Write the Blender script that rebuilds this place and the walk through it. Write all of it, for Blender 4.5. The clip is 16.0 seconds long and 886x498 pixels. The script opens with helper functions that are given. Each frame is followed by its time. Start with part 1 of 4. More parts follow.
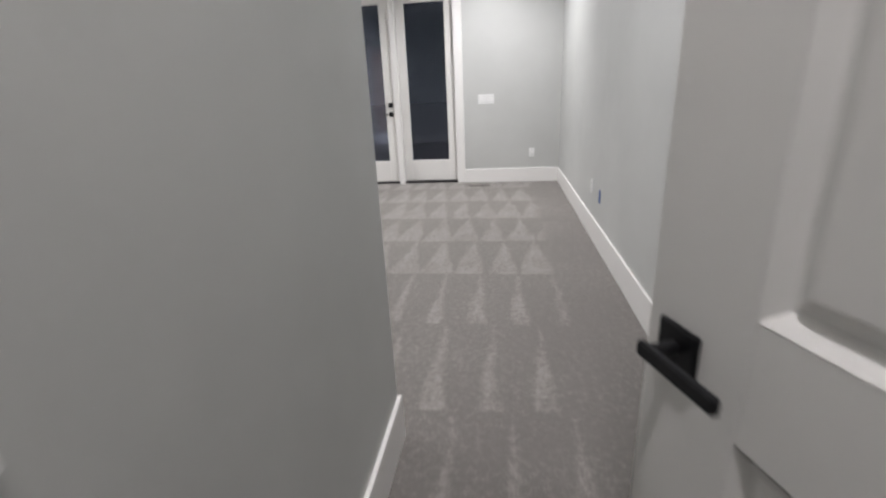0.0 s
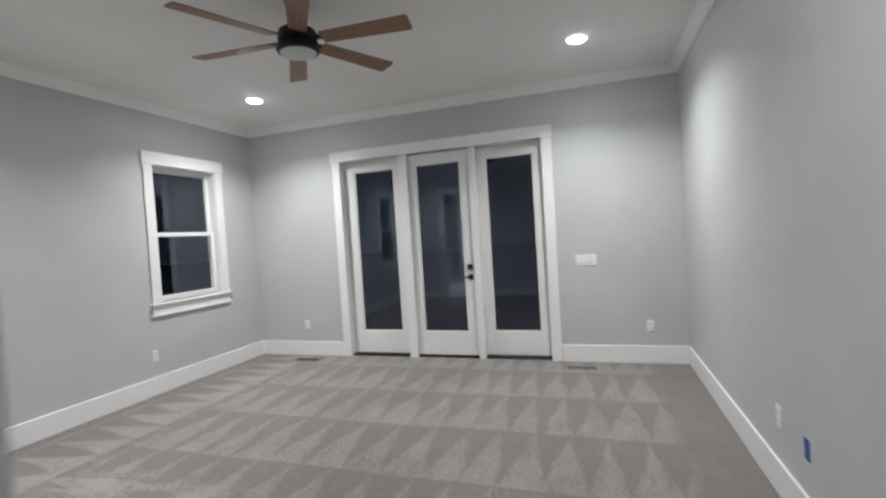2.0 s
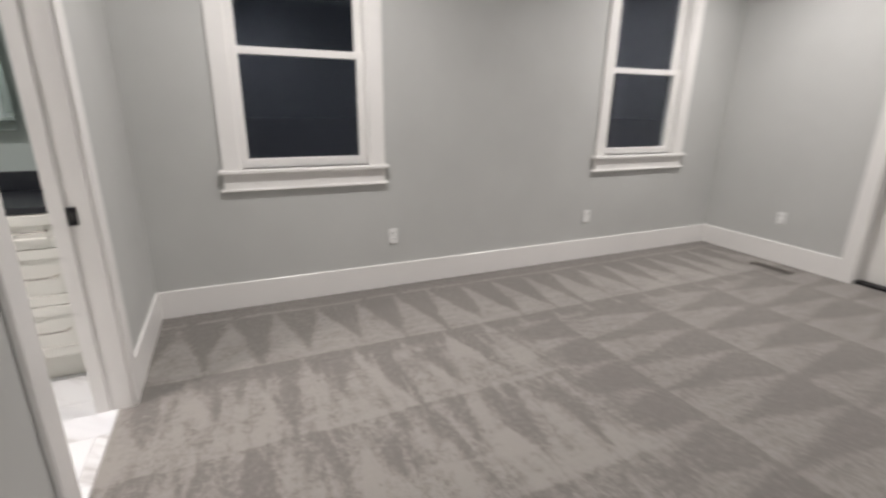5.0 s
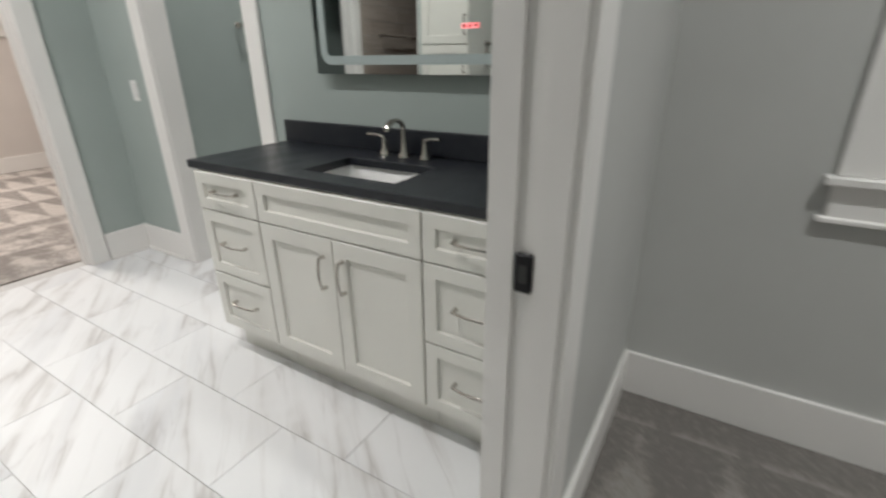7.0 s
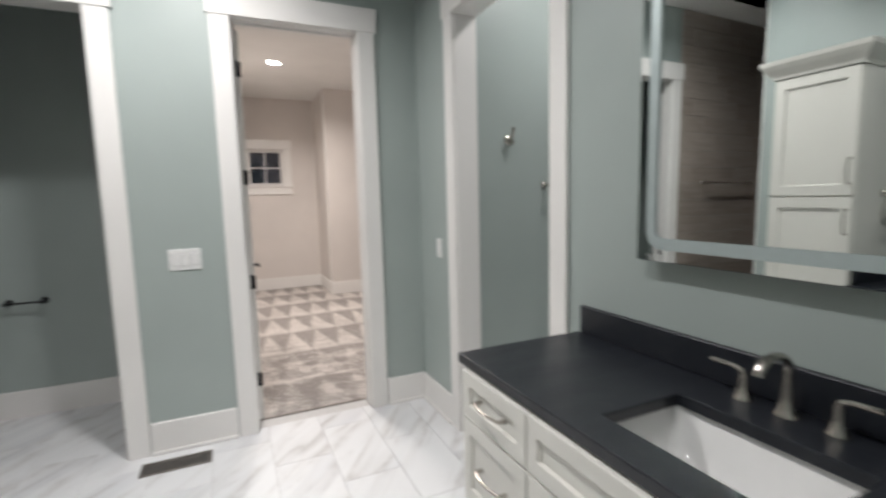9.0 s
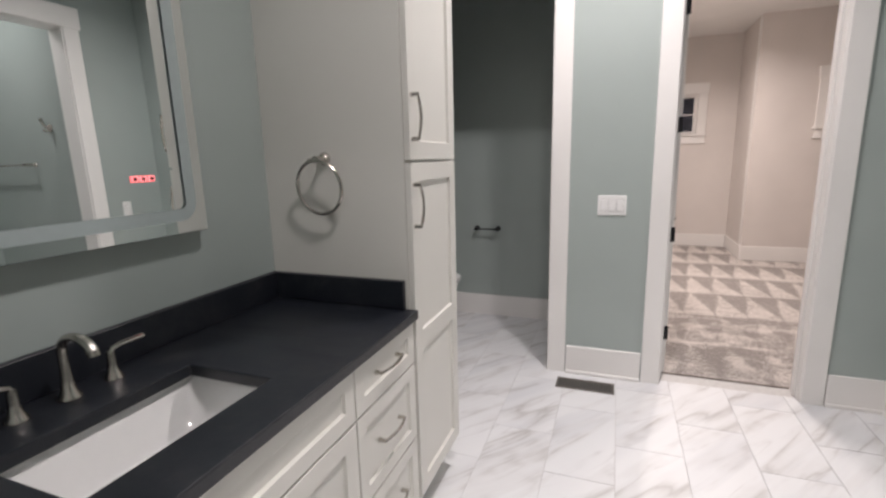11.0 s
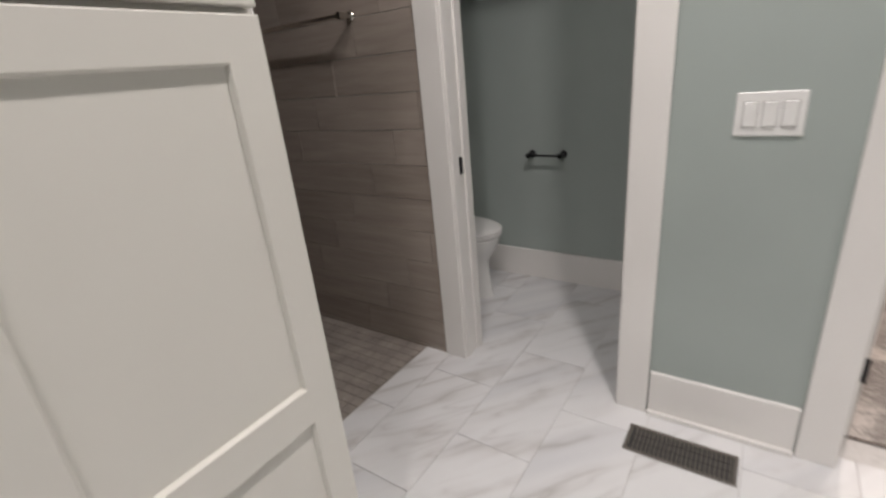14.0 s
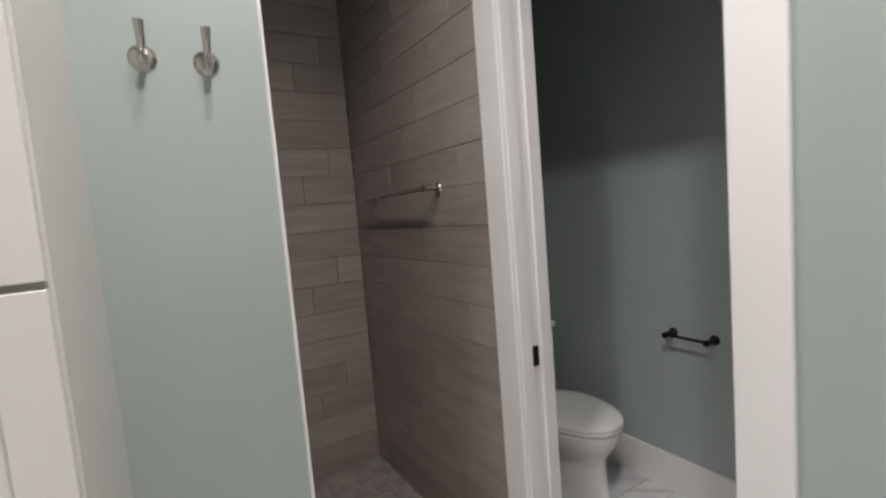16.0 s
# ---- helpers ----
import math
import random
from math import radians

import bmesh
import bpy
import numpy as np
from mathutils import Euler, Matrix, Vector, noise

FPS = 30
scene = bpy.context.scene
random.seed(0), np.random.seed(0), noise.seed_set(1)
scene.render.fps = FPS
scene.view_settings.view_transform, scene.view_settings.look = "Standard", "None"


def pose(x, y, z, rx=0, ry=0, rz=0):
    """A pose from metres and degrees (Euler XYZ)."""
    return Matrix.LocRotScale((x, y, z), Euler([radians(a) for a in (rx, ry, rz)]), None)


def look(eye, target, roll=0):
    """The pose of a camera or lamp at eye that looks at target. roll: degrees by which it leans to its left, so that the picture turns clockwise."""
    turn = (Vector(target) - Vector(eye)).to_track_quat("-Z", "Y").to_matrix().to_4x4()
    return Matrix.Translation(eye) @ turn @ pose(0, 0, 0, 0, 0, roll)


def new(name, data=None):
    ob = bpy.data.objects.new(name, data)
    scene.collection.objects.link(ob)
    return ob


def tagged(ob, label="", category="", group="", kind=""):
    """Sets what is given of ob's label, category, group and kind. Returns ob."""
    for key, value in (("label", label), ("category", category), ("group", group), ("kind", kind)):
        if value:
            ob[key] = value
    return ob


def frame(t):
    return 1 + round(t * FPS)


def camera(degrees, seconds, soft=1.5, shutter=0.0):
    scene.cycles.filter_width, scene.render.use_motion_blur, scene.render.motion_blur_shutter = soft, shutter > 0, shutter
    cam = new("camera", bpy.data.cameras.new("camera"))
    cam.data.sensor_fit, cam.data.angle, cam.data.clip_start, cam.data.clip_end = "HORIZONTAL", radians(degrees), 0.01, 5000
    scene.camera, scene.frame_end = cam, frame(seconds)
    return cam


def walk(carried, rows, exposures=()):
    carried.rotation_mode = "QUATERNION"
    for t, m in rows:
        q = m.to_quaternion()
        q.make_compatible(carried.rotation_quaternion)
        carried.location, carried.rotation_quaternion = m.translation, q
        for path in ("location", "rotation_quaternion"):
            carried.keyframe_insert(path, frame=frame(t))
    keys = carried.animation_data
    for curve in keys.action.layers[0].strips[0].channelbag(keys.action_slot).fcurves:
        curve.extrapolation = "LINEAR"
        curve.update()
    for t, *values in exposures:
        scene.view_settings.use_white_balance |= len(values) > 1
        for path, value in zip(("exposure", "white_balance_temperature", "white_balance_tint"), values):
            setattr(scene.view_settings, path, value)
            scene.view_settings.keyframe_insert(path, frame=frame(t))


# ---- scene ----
cam = camera(87.2, 16.0, 2.2, 0.5)
PATH = [
    (0, (1.368, 0.205, 1.269), (1.115, 2.079, 0.618), -2.7),
    (0.5, (1.351, 0.577, 1.273), (1.095, 2.477, 0.704), -3.0),
    (1, (1.309, 0.902, 1.301), (0.989, 2.831, 0.883), -3.8),
    (1.5, (1.258, 1.205, 1.382), (0.803, 3.14, 1.156), -4.0),
    (2, (1.279, 1.473, 1.471), (0.651, 3.371, 1.414), -3.6),
    (2.5, (1.273, 1.692, 1.485), (0.49, 3.532, 1.511), -2.1),
    (3, (1.142, 1.886, 1.461), (0.24, 3.671, 1.443), -0.6),
    (3.5, (1.056, 2.085, 1.393), (0.031, 3.797, 1.26), 0.6),
    (4, (0.848, 2.21, 1.387), (-0.406, 3.734, 1.064), 0.9),
    (4.5, (0.495, 2.167, 1.372), (-1.036, 3.366, 0.904), 0.7),
    (5, (0.125, 2.18, 1.366), (-1.618, 2.963, 0.774), 0.8),
    (5.2, (-0.026, 2.184, 1.361), (-1.82, 2.808, 0.735), 0.7),
    (7.3, (-1.58, 1.738, 1.271), (-3.046, 0.58, 0.556), -0.9),
    (7.5, (-1.649, 1.677, 1.289), (-3.05, 0.413, 0.625), -1.0),
    (8, (-1.823, 1.556, 1.345), (-3.081, 0.09, 0.827), -1.1),
    (8.5, (-1.885, 1.44, 1.393), (-2.99, -0.19, 1.041), -1.0),
    (9, (-1.845, 1.317, 1.418), (-2.668, -0.493, 1.2), -1.5),
    (9.5, (-1.774, 1.274, 1.431), (-2.063, -0.698, 1.266), -2.3),
    (10, (-1.708, 1.326, 1.434), (-1.442, -0.649, 1.271), -2.2),
    (10.2, (-1.689, 1.349, 1.437), (-1.223, -0.587, 1.255), -1.9),
    (12.3, (-1.56, 0.884, 1.304), (-0.826, -0.819, 0.554), -3.3),
    (12.5, (-1.573, 0.766, 1.295), (-0.88, -0.937, 0.509), -3.5),
    (13, (-1.641, 0.466, 1.303), (-0.939, -1.224, 0.495), -4.2),
    (13.5, (-1.632, 0.192, 1.282), (-0.791, -1.444, 0.498), -4.9),
    (14, (-1.591, -0.081, 1.301), (-0.508, -1.603, 0.587), -5.5),
    (14.5, (-1.68, -0.282, 1.329), (-0.327, -1.633, 0.741), -5.6),
    (15, (-1.72, -0.46, 1.366), (-0.17, -1.643, 0.924), -5.1),
    (15.5, (-1.657, -0.604, 1.423), (0.022, -1.653, 1.138), -4.4),
    (16, (-1.743, -0.669, 1.456), (-0.04, -1.705, 1.284), -4.7),
]
walk(cam, [(t, look(eye, target, roll)) for t, eye, target, roll in PATH],
     [(0.0, 1.05, 6350, 11), (0.5, 1.03, 6150, 8), (1.5, 0.85, 6150, 8), (2.5, 0.6, 6300, 9), (3.5, 0.55, 6500, 10), (5.2, 0.57, 6700, 12), (7.3, -0.04, 6450, 5), (8.5, -0.04, 6380, 5),
      (9.5, 0.0, 6450, 11), (10.2, 0.0, 6550, 13), (12.5, -0.12, 6700, 14), (14.0, -0.15, 6800, 12), (16.0, 0.0, 6600, 11)])

# ---- world and large lights ----
world = bpy.data.worlds.new("night")
scene.world = world
world.use_nodes = True
world.node_tree.nodes["Background"].inputs[0].default_value = (0.020, 0.026, 0.036, 1)
world.node_tree.nodes["Background"].inputs[1].default_value = 0.12


def downlight(x, y, z, watts, colour, spread=150):
    """A recessed lamp: the light itself, just under its glowing lens."""
    data = bpy.data.lights.new("recessed_lamp", "AREA")
    data.shape, data.size, data.energy, data.color, data.spread = "DISK", 0.13, watts, colour, radians(spread)
    ob = new("recessed_lamp", data)
    ob.matrix_world = Matrix.Translation((x, y, z))
    return ob


COOL, WARM, NEUTRAL = (1.0, 0.975, 0.965), (1.0, 0.90, 0.85), (1.0, 0.94, 0.93)
CEIL = 3.05
BED_LIGHTS = [(1.206, 5.61), (-2.13, 5.66), (1.206, 2.70), (-2.13, 2.70)]
BATH_LIGHTS = [(-0.97, -0.93), (-1.71, -0.93), (-1.68, 0.55)]
for (x, y), watts in zip(BED_LIGHTS, (18.5, 20.5, 9, 17)):
    downlight(x, y, CEIL - 0.022, watts, COOL, 135)
for (x, y), watts in zip(BATH_LIGHTS, (7.2, 22, 16.5)):
    downlight(x, y, CEIL - 0.022, watts, NEUTRAL)
downlight(-2.43, -4.63, CEIL - 0.022, 45, WARM)
# assumed second closet lamp, added nearer the doorway
downlight(-2.43, -3.0, CEIL - 0.022, 18, WARM)
downlight(-3.75, -0.50, CEIL - 0.022, 11, NEUTRAL)
# entry fill lamp, added to brighten door and hall wall; no fixture known there
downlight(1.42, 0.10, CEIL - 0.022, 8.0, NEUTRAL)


# ---- materials ----
def nodes_of(name):
    m = bpy.data.materials.new(name)
    m.use_nodes = True
    nt = m.node_tree
    return m, nt, nt.nodes["Principled BSDF"]


def node(nt, kind, **values):
    n = nt.nodes.new(kind)
    for key, value in values.items():
        if key in n.inputs:
            n.inputs[key].default_value = value
    return n


def place(nt, scale=(1, 1, 1)):
    tc = nt.nodes.new("ShaderNodeTexCoord")
    mp = nt.nodes.new("ShaderNodeMapping")
    mp.inputs["Scale"].default_value = scale
    nt.links.new(tc.outputs["Object"], mp.inputs["Vector"])
    return mp.outputs["Vector"]


def ramp(nt, source, stops):
    r = nt.nodes.new("ShaderNodeValToRGB")
    while len(r.color_ramp.elements) < len(stops):
        r.color_ramp.elements.new(0.5)
    for e, (pos, col) in zip(r.color_ramp.elements, stops):
        e.position, e.color = pos, (*col, 1)
    nt.links.new(source, r.inputs["Fac"])
    return r.outputs["Color"]


def math_node(nt, op, a, b=None, c=None):
    n = nt.nodes.new("ShaderNodeMath")
    n.operation = op
    for i, v in enumerate((a, b, c)):
        if v is None:
            continue
        if isinstance(v, (int, float)):
            n.inputs[i].default_value = v
        else:
            nt.links.new(v, n.inputs[i])
    return n.outputs[0]


def noise_of(nt, vec, scale, detail=4, rough=0.55, distort=0.0):
    n = node(nt, "ShaderNodeTexNoise", Scale=scale, Detail=detail, Roughness=rough, Distortion=distort)
    nt.links.new(vec, n.inputs["Vector"])
    return n.outputs["Fac"]


def bump(nt, bsdf, height, strength, distance):
    b = node(nt, "ShaderNodeBump", Strength=strength, Distance=distance)
    nt.links.new(height, b.inputs["Height"])
    nt.links.new(b.outputs["Normal"], bsdf.inputs["Normal"])


def painted(name, colour, roughness=0.55, vary=0.05, texture=0.12, coat=0.0):
    """Wall or trim paint: roller texture, slight patchiness."""
    m, nt, b = nodes_of(name)
    v = place(nt)
    big = noise_of(nt, v, 1.3, 3)
    lo = tuple(c * (1 - vary) for c in colour)
    hi = tuple(min(1, c * (1 + vary)) for c in colour)
    nt.links.new(ramp(nt, big, [(0.3, lo), (0.7, hi)]), b.inputs["Base Color"])
    fine = noise_of(nt, v, 190, 3)
    bump(nt, b, fine, texture, 0.002)
    rough = math_node(nt, "MULTIPLY_ADD", noise_of(nt, v, 9, 3), 0.12, roughness - 0.06)
    nt.links.new(rough, b.inputs["Roughness"])
    b.inputs["Coat Weight"].default_value = coat
    return m


def plain(name, colour, roughness=0.4, metal=0.0, vary=0.08, scale=40):
    m, nt, b = nodes_of(name)
    v = place(nt)
    n = noise_of(nt, v, scale, 3)
    nt.links.new(ramp(nt, n, [(0.3, tuple(c * (1 - vary) for c in colour)), (0.7, tuple(min(1, c * (1 + vary)) for c in colour))]), b.inputs["Base Color"])
    b.inputs["Metallic"].default_value = metal
    r = math_node(nt, "MULTIPLY_ADD", n, 0.12, roughness - 0.06)
    nt.links.new(r, b.inputs["Roughness"])
    return m


def glowing(name, colour, strength):
    m, nt, b = nodes_of(name)
    b.inputs["Base Color"].default_value = (0.8, 0.8, 0.8, 1)
    b.inputs["Emission Color"].default_value = (*colour, 1)
    b.inputs["Emission Strength"].default_value = strength
    return m


def glass_material(name, tint=(0.9, 0.95, 0.95)):
    m, nt, b = nodes_of(name)
    b.inputs["Base Color"].default_value = (*tint, 1)
    b.inputs["Transmission Weight"].default_value = 1.0
    b.inputs["Roughness"].default_value = 0.0
    b.inputs["IOR"].default_value = 1.68
    b.inputs["Specular Tint"].default_value = (0.68, 0.74, 0.98, 1)
    return m


def carpet_material(name, dark, light, west_band):
    """Cut pile with vacuum strokes: rows of tapering light wedges on a darker nap."""
    m, nt, b = nodes_of(name)
    v = place(nt)
    wob = node(nt, "ShaderNodeTexNoise", Scale=2.2, Detail=2.0)
    nt.links.new(v, wob.inputs["Vector"])
    off = nt.nodes.new("ShaderNodeVectorMath")
    off.operation = "MULTIPLY_ADD"
    off.inputs[1].default_value = (0.07, 0.07, 0)
    nt.links.new(wob.outputs["Color"], off.inputs[0])
    nt.links.new(v, off.inputs[2])
    sep = nt.nodes.new("ShaderNodeSeparateXYZ")
    nt.links.new(off.outputs[0], sep.inputs[0])
    x, y = sep.outputs[0], sep.outputs[1]

    def wedges(across, along, pitch, depth, shift, skew, width=1.0, loose=0.35):
        a = math_node(nt, "DIVIDE", math_node(nt, "ADD", along, shift), depth)
        row = math_node(nt, "FLOOR", a)
        f = math_node(nt, "SUBTRACT", a, row)
        s = math_node(nt, "ADD", math_node(nt, "MULTIPLY", row, 0.37), math_node(nt, "MULTIPLY", f, skew))
        u = math_node(nt, "FRACT", math_node(nt, "ADD", math_node(nt, "DIVIDE", across, pitch), s))
        d = math_node(nt, "MULTIPLY", math_node(nt, "ABSOLUTE", math_node(nt, "SUBTRACT", u, 0.5)), 2.0)
        cell = nt.nodes.new("ShaderNodeCombineXYZ")
        nt.links.new(math_node(nt, "FLOOR", math_node(nt, "ADD", math_node(nt, "DIVIDE", across, pitch), s)), cell.inputs[0])
        nt.links.new(row, cell.inputs[1])
        chance = nt.nodes.new("ShaderNodeTexWhiteNoise")
        nt.links.new(cell.outputs[0], chance.inputs["Vector"])
        width = math_node(nt, "MULTIPLY", width, math_node(nt, "MULTIPLY_ADD", chance.outputs["Value"], loose, 1.08 - 0.55 * loose))
        edge = math_node(nt, "SUBTRACT", math_node(nt, "MULTIPLY", math_node(nt, "SUBTRACT", 1.0, f), width), d)
        n = nt.nodes.new("ShaderNodeMapRange")
        n.interpolation_type = "SMOOTHSTEP"
        n.inputs["From Min"].default_value, n.inputs["From Max"].default_value = -0.16, 0.20
        nt.links.new(edge, n.inputs["Value"])
        return n.outputs[0]
    def blend(a, c, fac):
        mx = nt.nodes.new("ShaderNodeMix")
        mx.data_type = "FLOAT"
        nt.links.new(fac, mx.inputs[0])
        nt.links.new(a, mx.inputs[2])
        nt.links.new(c, mx.inputs[3])
        return mx.outputs[0]

    def step(value, at, soft):
        n = nt.nodes.new("ShaderNodeMapRange")
        n.interpolation_type = "SMOOTHSTEP"
        n.inputs["From Min"].default_value, n.inputs["From Max"].default_value = at - soft, at + soft
        nt.links.new(value, n.inputs["Value"])
        return n.outputs[0]
    uneven = math_node(nt, "MULTIPLY_ADD", noise_of(nt, v, 2.6, 3, 0.5), 1.1, 0.45)
    if west_band:
        worn = math_node(nt, "MULTIPLY", uneven, math_node(nt, "MULTIPLY_ADD", step(y, 3.2, 0.12), 0.60, 0.40))
        rows = wedges(x, y, 0.25, 0.75, 0.40, 0.0, worn)
        middle = wedges(x, y, 0.29, 0.75, 0.40, 0.05, uneven)
        side = wedges(y, math_node(nt, "MULTIPLY", x, -1.0), 0.28, 0.66, -2.27, 0.1, uneven)
        side = math_node(nt, "MULTIPLY", side, step(x, -2.95, 0.03))
        mask = blend(middle, rows, step(x, 0.35, 0.12))
        mask = math_node(nt, "MULTIPLY", mask, math_node(nt, "SUBTRACT", 1.0, step(x, 1.78, 0.08)))
        near_side = math_node(nt, "MULTIPLY", math_node(nt, "SUBTRACT", 1.0, step(x, -0.75, 0.25)), math_node(nt, "SUBTRACT", 1.0, step(y, 3.75, 0.15)))
        mask = math_node(nt, "MULTIPLY", mask, 0.68)
        brushed = noise_of(nt, place(nt, (2.6, 11.0, 1.0)), 1.0, 5, 0.62, 0.4)
        rubbed = math_node(nt, "ADD", math_node(nt, "MULTIPLY", side, 0.75), math_node(nt, "MULTIPLY", step(brushed, 0.52, 0.11), 0.95))
        mask = blend(mask, rubbed, near_side)
        mask = blend(side, mask, step(x, -2.16, 0.05))
    else:
        away = math_node(nt, "MULTIPLY", y, -1.0)
        full = wedges(x, away, 0.25, 0.73, 0.51, 0.0, math_node(nt, "MULTIPLY_ADD", uneven, 0.3, 0.75), 0.25)
        tracked = noise_of(nt, place(nt, (3.4, 4.6, 1.0)), 1.0, 4, 0.58, 0.3)
        worn = math_node(nt, "ADD", math_node(nt, "MULTIPLY", full, 0.5), math_node(nt, "MULTIPLY", step(tracked, 0.53, 0.07), 0.7))
        mask = blend(worn, full, step(away, 3.12, 0.08))
    wear = noise_of(nt, v, 5.5, 5, 0.65)
    streak = noise_of(nt, place(nt, (16.0, 3.5, 1.0) if west_band else (4.0, 14.0, 1.0)), 1.0, 4, 0.6)
    wear = math_node(nt, "ADD", math_node(nt, "MULTIPLY", wear, 0.5), math_node(nt, "MULTIPLY", streak, 0.5))
    mask = math_node(nt, "MULTIPLY", mask, math_node(nt, "MULTIPLY_ADD", wear, 2.6, -0.55))
    mask = math_node(nt, "ADD", mask, math_node(nt, "MULTIPLY", math_node(nt, "SUBTRACT", noise_of(nt, v, 1.4, 5, 0.65), 0.5), 1.0))
    speck = noise_of(nt, v, 120, 4, 0.8)
    clump = noise_of(nt, v, 34, 4, 0.75)
    mask = math_node(nt, "ADD", mask, math_node(nt, "MULTIPLY", math_node(nt, "SUBTRACT", math_node(nt, "ADD", speck, clump), 1.0), 2.8))
    nt.links.new(ramp(nt, mask, [(0.0, dark), (0.95, light)]), b.inputs["Base Color"])
    b.inputs["Roughness"].default_value = 0.95
    b.inputs["Sheen Weight"].default_value = 0.10
    b.inputs["Sheen Roughness"].default_value = 0.6
    bump(nt, b, math_node(nt, "ADD", speck, clump), 0.7, 0.006)
    return m


def marble_material():
    m, nt, b = nodes_of("veined_marble_tile")
    info = nt.nodes.new("ShaderNodeObjectInfo")
    tc = nt.nodes.new("ShaderNodeTexCoord")
    shift = nt.nodes.new("ShaderNodeVectorMath")
    shift.operation = "MULTIPLY_ADD"
    comb = nt.nodes.new("ShaderNodeCombineXYZ")
    nt.links.new(info.outputs["Random"], comb.inputs[0])
    nt.links.new(info.outputs["Random"], comb.inputs[1])
    shift.inputs[1].default_value = (17.0, 29.0, 0)
    nt.links.new(comb.outputs[0], shift.inputs[0])
    nt.links.new(tc.outputs["Object"], shift.inputs[2])
    turn = nt.nodes.new("ShaderNodeMapping")
    turn.inputs["Rotation"].default_value = (0, 0, radians(38))
    nt.links.new(shift.outputs[0], turn.inputs["Vector"])
    mp = nt.nodes.new("ShaderNodeMapping")
    mp.inputs["Scale"].default_value = (2.9, 0.36, 1)
    nt.links.new(turn.outputs[0], mp.inputs["Vector"])
    v = mp.outputs["Vector"]
    n1 = noise_of(nt, v, 1.35, 4, 0.48, 0.16)
    n2 = noise_of(nt, v, 1.0, 4, 0.55, 0.2)
    n3 = noise_of(nt, v, 2.6, 4, 0.48, 0.16)
    vein = math_node(nt, "ABSOLUTE", math_node(nt, "SUBTRACT", n1, 0.5))
    hair = math_node(nt, "ABSOLUTE", math_node(nt, "SUBTRACT", n3, 0.47))
    there = nt.nodes.new("ShaderNodeMapRange")
    there.interpolation_type = "SMOOTHSTEP"
    there.inputs["From Min"].default_value, there.inputs["From Max"].default_value = 0.36, 0.58
    nt.links.new(noise_of(nt, shift.outputs[0], 2.3, 3), there.inputs["Value"])
    weak = math_node(nt, "MULTIPLY", math_node(nt, "SUBTRACT", 1.0, there.outputs[0]), 0.035)
    c1 = ramp(nt, math_node(nt, "ADD", vein, weak), [(0.0, (0.53, 0.52, 0.515)), (0.009, (0.61, 0.603, 0.60)), (0.028, (0.70, 0.70, 0.705)), (0.070, (0.745, 0.75, 0.76))])
    fine = ramp(nt, math_node(nt, "ADD", hair, weak), [(0.0, (0.86, 0.85, 0.845)), (0.014, (0.96, 0.957, 0.955)), (0.04, (1, 1, 1))])
    c2 = ramp(nt, n2, [(0.32, (0.80, 0.81, 0.835)), (0.47, (1, 1, 1))])
    both = nt.nodes.new("ShaderNodeMix")
    both.data_type, both.blend_type = "RGBA", "MULTIPLY"
    both.inputs[0].default_value = 1.0
    nt.links.new(c1, both.inputs[6])
    nt.links.new(fine, both.inputs[7])
    mx = nt.nodes.new("ShaderNodeMix")
    mx.data_type, mx.blend_type = "RGBA", "MULTIPLY"
    mx.inputs[0].default_value = 0.75
    nt.links.new(both.outputs[2], mx.inputs[6])
    nt.links.new(c2, mx.inputs[7])
    nt.links.new(mx.outputs[2], b.inputs["Base Color"])
    nt.links.new(math_node(nt, "MULTIPLY_ADD", noise_of(nt, tc.outputs["Object"], 30, 3), 0.12, 0.36), b.inputs["Roughness"])
    return m


def plank_tile_material():
    m, nt, b = nodes_of("wood_look_tile")
    info = nt.nodes.new("ShaderNodeObjectInfo")
    geo = place(nt, (0.8, 8.0, 1.0))
    add = nt.nodes.new("ShaderNodeVectorMath")
    add.operation = "ADD"
    comb = nt.nodes.new("ShaderNodeCombineXYZ")
    nt.links.new(math_node(nt, "MULTIPLY", info.outputs["Random"], 40.0), comb.inputs[0])
    nt.links.new(math_node(nt, "MULTIPLY", info.outputs["Random"], 23.0), comb.inputs[2])
    nt.links.new(geo, add.inputs[0])
    nt.links.new(comb.outputs[0], add.inputs[1])
    grain = noise_of(nt, add.outputs[0], 3.0, 6, 0.65, 0.4)
    tone = math_node(nt, "ADD", math_node(nt, "MULTIPLY", grain, 0.78), math_node(nt, "MULTIPLY", info.outputs["Random"], 0.22))
    nt.links.new(ramp(nt, tone, [(0.22, (0.245, 0.205, 0.178)), (0.5, (0.335, 0.288, 0.253)), (0.78, (0.42, 0.368, 0.328))]), b.inputs["Base Color"])
    b.inputs["Roughness"].default_value = 0.42
    bump(nt, b, grain, 0.25, 0.002)
    return m


def wood_material(name, dark, light):
    m, nt, b = nodes_of(name)
    v = place(nt, (1.2, 18, 18))
    g = noise_of(nt, v, 3.0, 6, 0.6, 0.8)
    nt.links.new(ramp(nt, g, [(0.3, dark), (0.7, light)]), b.inputs["Base Color"])
    b.inputs["Roughness"].default_value = 0.5
    bump(nt, b, g, 0.15, 0.001)
    return m


